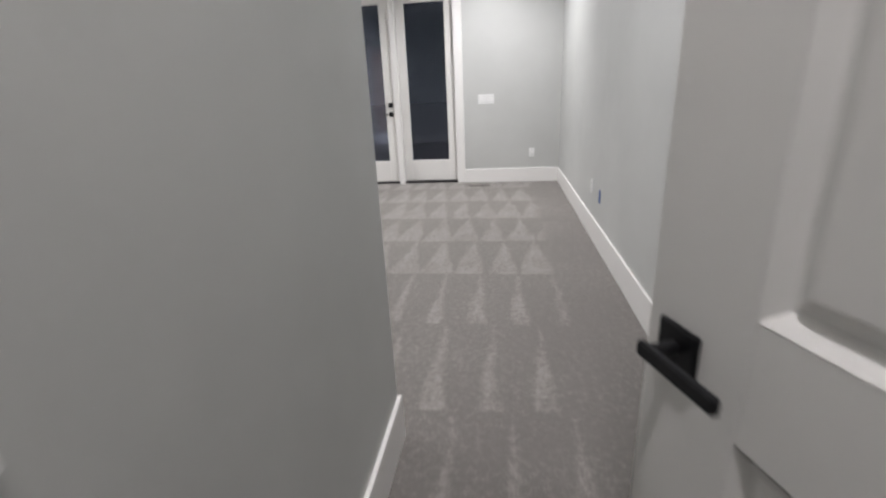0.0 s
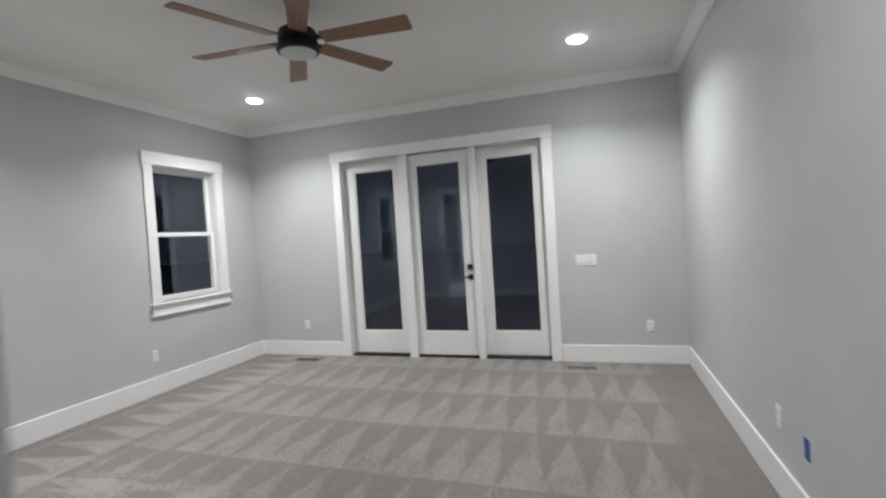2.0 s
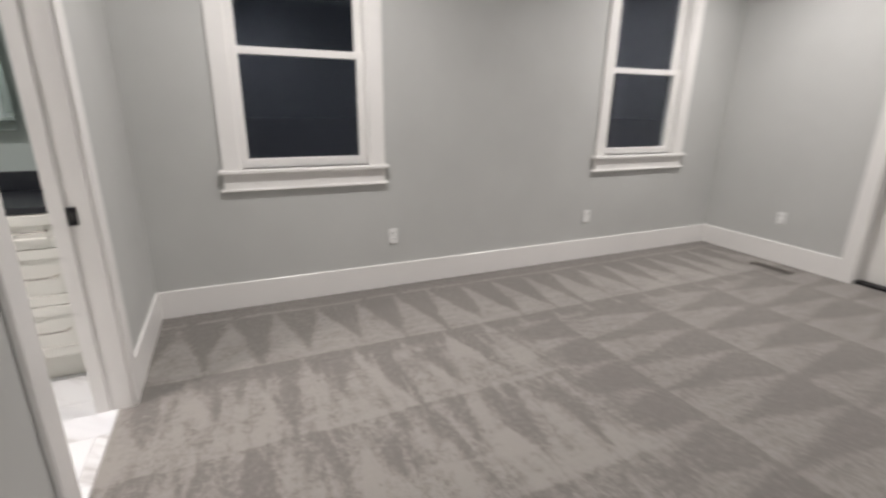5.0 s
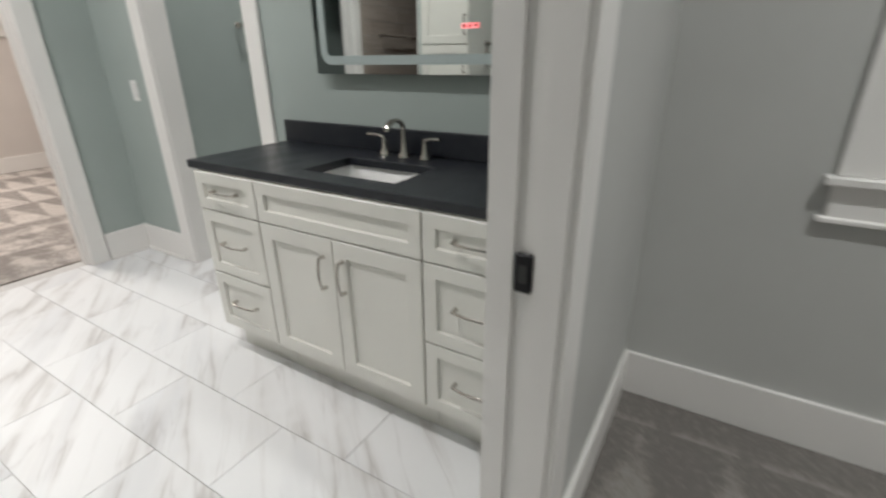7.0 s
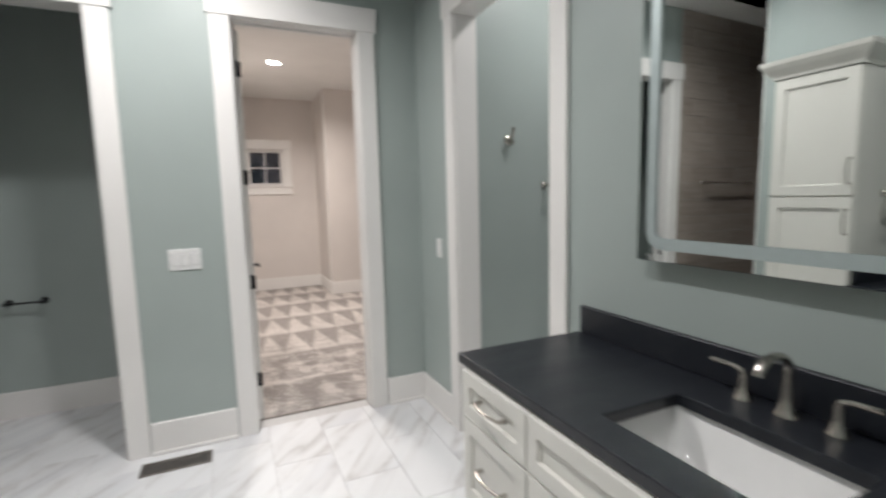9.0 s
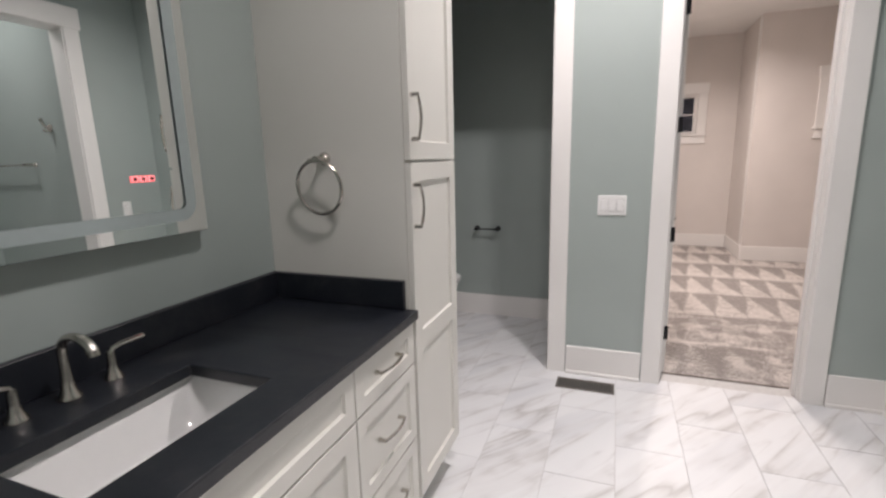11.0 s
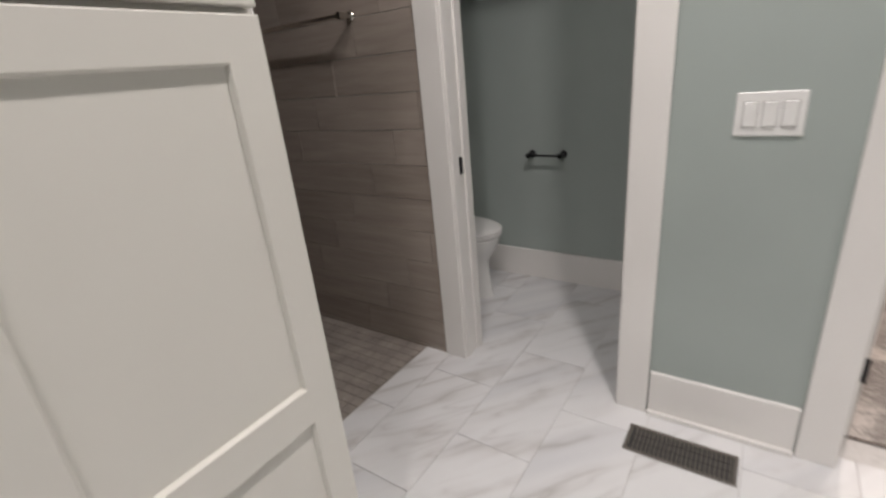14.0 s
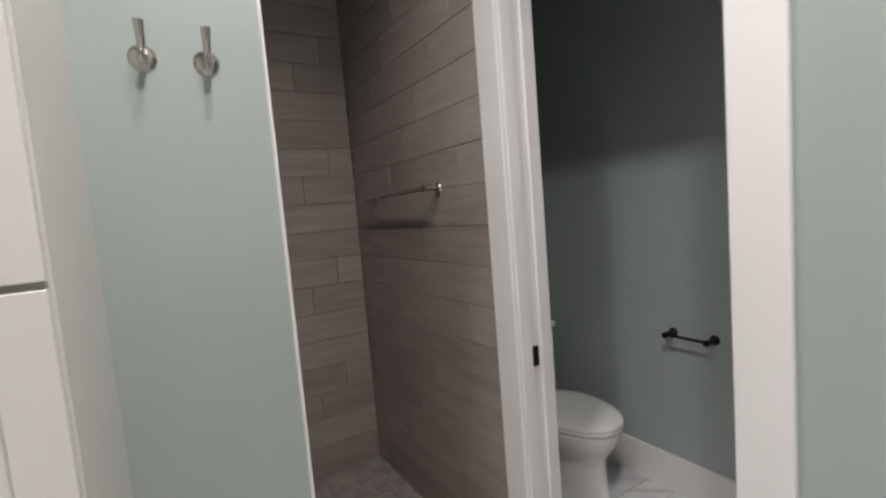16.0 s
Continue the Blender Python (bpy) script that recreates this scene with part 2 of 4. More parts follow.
def stone_material():
    m, nt, b = nodes_of("honed_black_stone")
    v = place(nt)
    cloud = noise_of(nt, v, 3.5, 6, 0.65, 0.5)
    speck = noise_of(nt, v, 260, 3, 0.7)
    patch = math_node(nt, "ADD", math_node(nt, "MULTIPLY", cloud, 0.45), math_node(nt, "MULTIPLY", noise_of(nt, v, 16, 5, 0.7, 0.3), 0.35))
    tone = math_node(nt, "ADD", patch, math_node(nt, "MULTIPLY", speck, 0.2))
    nt.links.new(ramp(nt, tone, [(0.32, (0.005, 0.0065, 0.011)), (0.52, (0.013, 0.0155, 0.021)), (0.68, (0.036, 0.037, 0.040))]), b.inputs["Base Color"])
    smear = noise_of(nt, place(nt, (9.0, 2.2, 5.0)), 1.0, 5, 0.7, 0.6)
    wiped = math_node(nt, "ADD", math_node(nt, "MULTIPLY", cloud, 0.22), math_node(nt, "MULTIPLY", smear, 0.30))
    nt.links.new(math_node(nt, "ADD", wiped, 0.10), b.inputs["Roughness"])
    bump(nt, b, math_node(nt, "ADD", speck, noise_of(nt, v, 45, 4, 0.6)), 0.28, 0.002)
    return m


GREY = painted("grey_wall_paint", (0.50, 0.505, 0.49), 0.5)
GREEN = painted("sage_green_wall_paint", (0.36, 0.41, 0.392), 0.42)
CREAM = painted("warm_white_wall_paint", (0.66, 0.62, 0.59), 0.55)
CEILING = painted("white_ceiling_paint", (0.82, 0.81, 0.79), 0.8, 0.04, 0.2)
TRIM = painted("white_trim_paint", (0.80, 0.785, 0.765), 0.32, 0.03, 0.05)
DOORPAINT = painted("white_door_paint", (0.76, 0.745, 0.72), 0.35, 0.03, 0.05)
CABINET = painted("pale_grey_cabinet_paint", (0.70, 0.69, 0.645), 0.36, 0.03, 0.04)
CARPET = carpet_material("grey_cut_pile_carpet", (0.158, 0.144, 0.133), (0.288, 0.268, 0.248), True)
CLOSETCARPET = carpet_material("grey_closet_carpet", (0.25, 0.225, 0.21), (0.62, 0.575, 0.54), False)
MARBLE = marble_material()
GROUT = plain("light_grey_grout", (0.58, 0.57, 0.56), 0.85)
PLANK = plank_tile_material()
DARKGROUT = plain("brown_grey_grout", (0.165, 0.142, 0.127), 0.9)
MOSAIC = plain("taupe_mosaic", (0.30, 0.27, 0.245), 0.5, 0, 0.25, 9)
MOSAICGROUT = plain("taupe_grout", (0.235, 0.21, 0.19), 0.85)
STONE = stone_material()
BLACK = plain("matt_black_metal", (0.016, 0.016, 0.018), 0.42, 0.6)
NICKEL = plain("brushed_nickel", (0.55, 0.52, 0.48), 0.24, 1.0)
CHROME = plain("polished_nickel", (0.70, 0.68, 0.65), 0.12, 1.0)
PLASTIC = plain("white_plastic", (0.80, 0.80, 0.79), 0.35, 0, 0.02)
# near-black: inner shade of openings drawn without depth, also icon marks
SLOT = plain("slot_shade_and_mark", (0.03, 0.03, 0.03), 0.6)
BLUE = plain("blue_plastic_box", (0.03, 0.09, 0.30), 0.5)
CERAMIC = plain("glazed_white_ceramic", (0.82, 0.82, 0.81), 0.08, 0, 0.01)
WOOD = wood_material("fan_blade_wood", (0.16, 0.085, 0.05), (0.30, 0.17, 0.105))
VENT = plain("brown_metal_register", (0.16, 0.145, 0.13), 0.5, 0.5)
GLASS = glass_material("window_glass")
LENS = plain("frosted_lens", (0.55, 0.58, 0.57), 0.5, 0, 0.02)
GLOW = glowing("lit_lens", (0.96, 0.98, 1.0), 45.0)
GLOWBED = glowing("lit_lens_bedroom", (0.96, 0.97, 1.0), 95.0)
GLOWWARM = glowing("lit_lens_warm", (1.0, 0.93, 0.86), 30.0)
RED = glowing("red_touch_icon", (1.0, 0.06, 0.08), 1.3)
# grey that paints the shadow gap round switch rockers
SHADOWGAP = plain("rocker_shadow_grey", (0.42, 0.42, 0.41), 0.5)
MIRROR = plain("mirror_silver", (0.80, 0.83, 0.82), 0.06, 1.0, 0.0)
MIRROR.node_tree.nodes["Principled BSDF"].inputs["Roughness"].default_value = 0.01
for link in list(MIRROR.node_tree.nodes["Principled BSDF"].inputs["Roughness"].links):
    MIRROR.node_tree.links.remove(link)
FROST = plain("frosted_mirror_band", (0.46, 0.53, 0.53), 0.42, 0.45, 0.03)
SOIL = plain("night_ground", (0.02, 0.022, 0.02), 0.95, 0, 0.4, 3)


# ---- mesh helpers ----
def box(bm, x0, x1, y0, y1, z0, z1, bev=0.0, seg=1):
    x0, x1 = sorted((x0, x1))
    y0, y1 = sorted((y0, y1))
    z0, z1 = sorted((z0, z1))
    vs = [bm.verts.new((x, y, z)) for z in (z0, z1) for y in (y0, y1) for x in (x0, x1)]
    fs = [bm.faces.new([vs[i] for i in q]) for q in ((0, 2, 3, 1), (4, 5, 7, 6), (0, 1, 5, 4), (2, 6, 7, 3), (0, 4, 6, 2), (1, 3, 7, 5))]
    if bev:
        es = list({e for f in fs for e in f.edges})
        bmesh.ops.bevel(bm, geom=es, offset=bev, segments=seg, affect="EDGES", profile=0.5)
    return bm


def boxes(*items):
    bm = bmesh.new()
    for it in items:
        box(bm, *it)
    return bm


def tube(bm, pts, r, seg=12, cap=True, r2=None):
    """A round bar along pts; the radius runs from r to r2."""
    pts = [Vector(p) for p in pts]
    rings = []
    for i, p in enumerate(pts):
        d = (pts[min(i + 1, len(pts) - 1)] - pts[max(i - 1, 0)]).normalized()
        a = d.orthogonal().normalized() if i == 0 else (rings_a - d * rings_a.dot(d)).normalized()
        rings_a = a
        c = d.cross(a)
        rr = r if r2 is None else r + (r2 - r) * i / max(1, len(pts) - 1)
        rings.append([bm.verts.new(p + rr * (math.cos(t) * a + math.sin(t) * c)) for t in (2 * math.pi * k / seg for k in range(seg))])
    for u, w in zip(rings, rings[1:]):
        for k in range(seg):
            bm.faces.new((u[k], u[(k + 1) % seg], w[(k + 1) % seg], w[k]))
    if cap:
        bm.faces.new(rings[0][::-1])
        bm.faces.new(rings[-1])
    return bm


def lathe(bm, profile, seg=24, centre=(0, 0, 0), axis="z", sx=1.0, sy=1.0):
    """Turned shape: profile is (radius, height) pairs."""
    c = Vector(centre)
    rings = []
    for r, h in profile:
        ring = []
        for k in range(seg):
            t = 2 * math.pi * k / seg
            p = (r * sx * math.cos(t), r * sy * math.sin(t), h)
            if axis == "x":
                p = (h, p[0], p[1])
            elif axis == "y":
                p = (p[0], h, p[1])
            ring.append(bm.verts.new(c + Vector(p)))
        rings.append(ring)
    for u, w in zip(rings, rings[1:]):
        for k in range(seg):
            bm.faces.new((u[k], u[(k + 1) % seg], w[(k + 1) % seg], w[k]))
    bm.faces.new(rings[0][::-1])
    bm.faces.new(rings[-1])
    return bm


def mesh_of(name, bm, material, smooth=False):
    bmesh.ops.recalc_face_normals(bm, faces=bm.faces)
    me = bpy.data.meshes.new(name)
    bm.to_mesh(me)
    bm.free()
    for m in (material if isinstance(material, (list, tuple)) else [material]):
        me.materials.append(m)
    if smooth:
        me.shade_smooth()
        me.set_sharp_from_angle(angle=radians(35))
    return me


def part(name, bm, material, parent, label="", smooth=False):
    ob = new(name, mesh_of(name, bm, material, smooth))
    ob.parent = parent
    return tagged(ob, label) if label else ob


def thing(name, x, y, z, label, category, group="", turn=0):
    ob = new(name)
    ob.matrix_world = pose(x, y, z, 0, 0, turn)
    return tagged(ob, label, category, group)


def setting(name, bm, material, label="", smooth=False):
    return tagged(new(name, mesh_of(name, bm, material, smooth)), label, "", "", "structure")


def wall(name, axis, at, thick, a0, a1, z0, z1, holes, front, back, edge, label):
    """A wall whose faces lie across axis, from at to at + thick, with holes (a0, a1, z0, z1) right through it."""
    bm = bmesh.new()
    us = sorted({a0, a1, *[h[0] for h in holes], *[h[1] for h in holes]})
    ws = sorted({z0, z1, *[h[2] for h in holes], *[h[3] for h in holes]})
    us = [u for u in us if a0 <= u <= a1]
    ws = [w for w in ws if z0 <= w <= z1]

    def solid(i, j):
        if not (0 <= i < len(us) - 1 and 0 <= j < len(ws) - 1):
            return False
        cu, cw = (us[i] + us[i + 1]) / 2, (ws[j] + ws[j + 1]) / 2
        return not any(h[0] < cu < h[1] and h[2] < cw < h[3] for h in holes)
    lo, hi = sorted((at, at + thick))
    cache = {}

    def vert(d, u, w):
        key = (d, u, w)
        if key not in cache:
            cache[key] = bm.verts.new((d, u, w) if axis == "x" else (u, d, w))
        return cache[key]

    def face(keys, slot):
        f = bm.faces.new([vert(*k) for k in keys])
        f.material_index = slot
    for i in range(len(us) - 1):
        for j in range(len(ws) - 1):
            if not solid(i, j):
                continue
            u0, u1, w0, w1 = us[i], us[i + 1], ws[j], ws[j + 1]
            face([(lo, u0, w0), (lo, u1, w0), (lo, u1, w1), (lo, u0, w1)], 0)
            face([(hi, u0, w0), (hi, u0, w1), (hi, u1, w1), (hi, u1, w0)], 1)
            if not solid(i - 1, j):
                face([(lo, u0, w0), (lo, u0, w1), (hi, u0, w1), (hi, u0, w0)], 2)
            if not solid(i + 1, j):
                face([(lo, u1, w0), (hi, u1, w0), (hi, u1, w1), (lo, u1, w1)], 2)
            if not solid(i, j - 1):
                face([(lo, u0, w0), (hi, u0, w0), (hi, u1, w0), (lo, u1, w0)], 2)
            if not solid(i, j + 1):
                face([(lo, u0, w1), (lo, u1, w1), (hi, u1, w1), (hi, u0, w1)], 2)
    low, high = (back, front) if thick < 0 else (front, back)
    return setting(name, bm, [low, high, edge], label)


# ---- plan ----
XW, XE, YN, YS = -3.155, 2.135, 6.73, 1.632       # bedroom faces
BW, BE, BS, BN = -3.042, -0.405, -1.68, 1.50      # bathroom faces
T = 0.14
HALL = 0.976
PKT = (-2.166, -1.34)                               # pocket opening
CLO = (-2.657, -1.910)                              # closet door opening
TOI = (-1.243, -0.533)                             # toilet room opening
WOP = (-1.105, -0.222)                               # side room opening
HEAD = 2.44
CHEAD = 2.475                                      # closet door head
FD = (-1.775, 0.752, 2.485)                          # glazed door unit opening
WIN = [(5.217, 6.075), (2.216, 3.074)]
WZ = (0.95, 2.415)

wall("wall_north", "y", YN, 0.17, XW - T, XE + T, 0, CEIL, [(FD[0], FD[1], 0, FD[2])], GREY, GREY, TRIM, "smooth pale grey painted bedroom wall")
wall("wall_west", "x", XW, -0.17, YS - T, YN, 0, CEIL, [(a, b, *WZ) for a, b in WIN], GREY, GREY, TRIM, "smooth pale grey painted bedroom wall")
wall("wall_east", "x", XE, T, -1.2, YN, 0, CEIL, [], GREY, GREY, GREY, "smooth pale grey painted bedroom wall")
wall("wall_south", "y", YS, -(YS - BN), XW, HALL - 0.075, 0, CEIL, [(*PKT, 0, HEAD)], GREY, GREEN, TRIM, "painted wall between bedroom and bathroom with pocket opening")
wall("wall_hall", "x", HALL, -0.075, -1.2, YS, 0, CEIL, [], GREY, GREY, GREY, "smooth pale grey painted entry wall")
wall("wall_entry", "y", -0.06, -T, HALL, XE, 0, CEIL, [(0.97, 1.87, 0, HEAD)], GREY, GREY, GREY, "smooth pale grey painted wall behind the entry")
wall("wall_hall_back", "y", -1.2, -T, HALL - 0.07, XE + T, 0, CEIL, [], GREY, GREY, GREY, "smooth pale grey painted wall behind the entry")
wall("wall_bath_west", "x", BW, -T, BS, BN, 0, CEIL, [(*WOP, 0, HEAD)], GREEN, GREEN, TRIM, "sage green painted bathroom wall")
wall("wall_bath_east", "x", BE, T, -0.965, BN, 0, CEIL, [], GREEN, DARKGROUT, GREEN, "sage green painted bathroom wall")
wall("wall_bath_south", "y", BS, -T, -5.3, 0.95, 0, CEIL, [(*CLO, 0, CHEAD), (*TOI, 0, HEAD)], GREEN, CREAM, TRIM, "sage green painted bathroom wall with two doorways")
# toilet room
wall("wall_toilet_back", "y", -2.665, -T, -1.45, 0.5, 0, CEIL, [], GREEN, CREAM, GREEN, "sage green painted toilet room wall")
wall("wall_toilet_west", "x", -1.40, -T, -2.665, BS - T, 0, CEIL, [], GREEN, CREAM, GREEN, "sage green painted toilet room wall")
wall("wall_toilet_east", "x", 0.36, T, -2.665, BS - T, 0, CEIL, [], GREEN, GREEN, GREEN, "sage green painted toilet room wall")
bm = boxes((-1.40, 0.36, BS - T - 0.004, BS - T - 0.002, HEAD, CEIL))
setting("wall_toilet_front", bm, GREEN, "sage green painted wall over the toilet room doorway")
# closet
wall("wall_closet_east", "x", -1.78, T, -6.68, BS - T, 0, CEIL, [], CREAM, CREAM, CREAM, "warm white painted closet wall")
wall("wall_closet_far", "y", -6.68, -T, -3.225, -1.64, 0, CEIL, [(-2.70, -2.13, 1.685, 2.265)], CREAM, CREAM, TRIM, "warm white painted closet wall with a small window")
wall("wall_closet_jog", "x", -3.195, -0.03, -6.68, -5.89, 0, CEIL, [], CREAM, CREAM, CREAM, "warm white painted closet wall return")
wall("wall_closet_front_jog", "y", -5.75, -T, -5.3, -3.195, 0, CEIL, [(-4.455, -3.945, 1.69, 2.25)], CREAM, CREAM, TRIM, "warm white painted closet chase wall")
wall("wall_closet_west", "x", -5.16, -T, -5.75, BS - T, 0, CEIL, [], CREAM, CREAM, CREAM, "warm white painted closet wall")
# side room
wall("wall_side_south", "y", -1.125, -0.10, -4.5, BW - T, 0, CEIL, [], GREEN, GREEN, GREEN, "sage green painted side room wall")
wall("wall_side_west", "x", -4.36, -T, -1.125, 1.2, 0, CEIL, [(-0.75, 0.0, 0.95, 2.30)], GREEN, GREEN, TRIM, "sage green painted side room wall with a window")
wall("wall_side_north", "y", 1.1, T, -4.5, BW - T, 0, CEIL, [], GREEN, GREEN, GREEN, "sage green painted side room wall")
# shower
wall("wall_shower_east", "x", 0.832, 0.04, BS, 0.45, 0, CEIL, [], DARKGROUT, GREEN, DARKGROUT, "tiled shower wall")
wall("wall_shower_north", "y", 0.33, T, BE + T, 0.832, 0, CEIL, [], DARKGROUT, GREEN, DARKGROUT, "tiled shower wall")

def slab(name, x0, x1, y0, y1, z0, z1, material, label):
    return setting(name, boxes((x0, x1, y0, y1, z0, z1)), material, label)

slab("ceiling_bedroom", XW - 0.2, XE + 0.2, -1.4, YN + 0.2, CEIL, CEIL + 0.1, CEILING, "flat white painted ceiling")
slab("ceiling_bathroom", -5.4, HALL - T, -6.9, YS - T, CEIL, CEIL + 0.1, CEILING, "flat white painted ceiling")
slab("floor_bedroom", XW, XE, YS, YN + 0.05, -0.1, 0, CARPET, "grey cut pile carpet with vacuum strokes")
slab("floor_hall", HALL, XE, -1.2, YS, -0.1, 0, CARPET, "grey cut pile carpet with vacuum strokes")
slab("floor_pocket", PKT[0], PKT[1], 1.575, YS, -0.1, 0, CARPET, "grey carpet edge in the pocket doorway")
slab("floor_bathroom", -4.5, HALL - T, BS - T - 0.02, 1.575, -0.1, -0.004, GROUT, "pale grout bed under marble tiles")
slab("floor_toilet", -1.45, 0.5, -2.7, BS - T - 0.02, -0.1, -0.004, GROUT, "pale grout bed under marble tiles")
slab("floor_closet", -5.3, -1.64, -6.8, BS - T - 0.02, -0.1, -0.002, CLOSETCARPET, "pale carpet with triangular vacuum marks")
slab("ground", -60, 60, -60, 60, -0.45, -0.35, SOIL, "dark ground outside at night")


# ---- trim ----
def run(name, axis, face, sign, a0, a1, z0, z1, thick, material, label):
    """A strip along a wall face; sign is the side on which the room lies."""
    bm = bmesh.new()
    if axis == "x":
        box(bm, face, face + sign * thick, a0, a1, z0, z1, 0.003)
    else:
        box(bm, a0, a1, face, face + sign * thick, z0, z1, 0.003)
    return setting(name, bm, material, label)


BH = 0.187
BB = "tall white painted baseboard"
for axis, face, sign, a0, a1 in [
        ("y", YN, -1, XW + 0.016, FD[0] - 0.107), ("y", YN, -1, FD[1] + 0.11, XE - 0.016),
        ("x", XW, 1, YS, YN), ("x", XE, -1, -0.06, YN), ("y", YS, 1, XW + 0.016, PKT[0] - 0.105), ("y", YS, 1, PKT[1] + 0.105, HALL),
        ("x", HALL, 1, -0.06, YS + 0.016),
        ("y", BS, 1, CLO[1] + 0.105, TOI[0] - 0.11), ("y", BS, 1, BW, CLO[0] - 0.105), ("x", BW, 1, BS + 0.016, WOP[0] - 0.1),
        ("x", BE, -1, -0.965, -0.565), ("y", -2.665, 1, -1.40, 0.36), ("x", -1.40, 1, -2.649, BS - T),
        ("x", 0.36, -1, -2.649, BS - T),
        ("y", -6.68, 1, -3.195, -1.78), ("x", -3.195, 1, -6.664, -5.734), ("y", -5.75, 1, -5.16, -3.195), ("x", -1.78, -1, -6.664, -2.75),
        ("y", -1.125, 1, -4.36, BW - T), ("x", -4.36, 1, -1.109, 1.1)]:
    run("baseboard", axis, face, sign, a0, a1, 0.0, BH, 0.016, TRIM, BB)
for axis, face, sign, a0, a1 in [("y", BS + 0.016, 1, CLO[1] + 0.105, TOI[0] - 0.11), ("y", BS + 0.016, 1, BW + 0.016, CLO[0] - 0.105), ("x", BW + 0.016, 1, BS + 0.03, WOP[0] - 0.1)]:
    run("shoe_molding", axis, face, sign, a0, a1, 0.0, 0.022, 0.014, TRIM, "small white painted shoe molding")


def crown(axis, face, sign, a0, a1):
    prof = [(0.0, -0.085), (0.012, -0.085), (0.018, -0.070), (0.055, -0.030), (0.075, -0.012), (0.080, 0.0), (0.0, 0.0)]
    bm = bmesh.new()
    ends = []
    for a in (a0, a1):
        ends.append([bm.verts.new((face + sign * d, a, CEIL + h) if axis == "x" else (a, face + sign * d, CEIL + h)) for d, h in prof])
    n = len(prof)
    for k in range(n):
        bm.faces.new((ends[0][k], ends[0][(k + 1) % n], ends[1][(k + 1) % n], ends[1][k]))
    bm.faces.new(ends[0])
    bm.faces.new(ends[1][::-1])
    return setting("crown_molding", bm, CEILING, "white painted crown molding")


for a in [("y", YN, -1, XW, XE), ("x", XW, 1, YS, YN), ("x", XE, -1, -0.06, YN), ("y", YS, 1, XW, HALL)]:
    crown(*a)


def doorway(name, x, y, turn, width, height, label, cw=0.1, sides=(True, True), depth=T):
    """Casing round an opening: two legs, a taller head board, and a jamb lining."""
    th = tagged(thing(name, x, y, 0, label, "doorway", turn=turn), kind="structure")
    h = width / 2
    if sides[0]:
        part("casing", box(bmesh.new(), -h - cw, -h + 0.006, -0.018, 0, 0, height, 0.003), TRIM, th)
    if sides[1]:
        part("casing", box(bmesh.new(), h - 0.006, h + cw, -0.018, 0, 0, height, 0.003), TRIM, th)
    x0 = -h - cw - 0.014
    x1 = h + cw + 0.014
    part("head_casing", box(bmesh.new(), x0, x1, -0.024, 0, height - 0.006, height + 0.14, 0.003), TRIM, th)
    return th


def jamb_lining(th, width, height, depth, stop=None):
    h = width / 2
    for s in (-1, 1):
        part("jamb", box(bmesh.new(), s * h, s * (h - 0.012), 0.0, depth, 0.0, height - 0.012, 0.002), TRIM, th)
    part("head_jamb", box(bmesh.new(), -h, h, 0.0, depth, height - 0.012, height, 0.002), TRIM, th)
    if stop:
        for s in (-1, 1):
            part("stop", box(bmesh.new(), s * (h - 0.012), s * (h - 0.024), stop, stop + 0.035, 0.0, height - 0.024, 0.002), TRIM, th)
        part("stop", box(bmesh.new(), -h + 0.012, h - 0.012, stop, stop + 0.035, height - 0.024, height - 0.012, 0.002), TRIM, th)


def mid(p):
    return (p[0] + p[1]) / 2, p[1] - p[0]


c, w = mid(PKT)
pocket = doorway("door_2", c, YS, 180, w, HEAD, "white cased pocket door opening to the bathroom")
part("jamb", boxes((w / 2, w / 2 - 0.012, 0, 0.05, 0, HEAD - 0.012), (w / 2, w / 2 - 0.012, 0.092, 0.145, 0, HEAD - 0.012)), TRIM, pocket)
part("pocket_slot", boxes((w / 2 - 0.004, w / 2, 0.05, 0.092, 0, HEAD - 0.012)), TRIM, pocket)
part("jamb", boxes((-w / 2, -w / 2 + 0.012, 0, 0.05, 0, HEAD - 0.012), (-w / 2, -w / 2 + 0.012, 0.092, 0.145, 0, HEAD - 0.012)), TRIM, pocket)
part("pocket_door", boxes((-w / 2, -w / 2 + 0.018, 0.053, 0.089, 0.01, HEAD - 0.02)), DOORPAINT, pocket, "edge of the retracted white pocket door")
latch = part("latch_strike", box(bmesh.new(), w / 2 - 0.0045, w / 2 - 0.016, 0.055, 0.087, 0.878, 0.953, 0.002), BLACK, pocket, "black metal latch strike")
part("latch_hole", boxes((w / 2 - 0.0162, w / 2 - 0.0175, 0.063, 0.079, 0.898, 0.933)), SLOT, latch)
doorway("door_3", c, BN, 0, w, HEAD, "white cased pocket door opening seen from the bathroom", sides=(False, True))

c, w = mid(CLO)
clo = doorway("door_4", c, BS, 180, w, CHEAD, "white cased closet doorway")
jamb_lining(clo, w, CHEAD, T, 0.06)
for z in (0.284, 0.920, 1.574, 2.22):
    hg = part("hinge", boxes((w / 2 * -1 + 0.0235, w / 2 * -1 + 0.0565, 0.1435, 0.1475, z - 0.045, z + 0.045)), BLACK, clo, "black metal butt hinge")
    part("hinge_knuckle", tube(bmesh.new(), [(-w / 2 + 0.026, 0.139, z - 0.047), (-w / 2 + 0.026, 0.139, z + 0.047)], 0.0065, 8), BLACK, hg)
doorway("door_5", c, BS - T, 0, w, CHEAD, "white cased closet doorway seen from the closet")

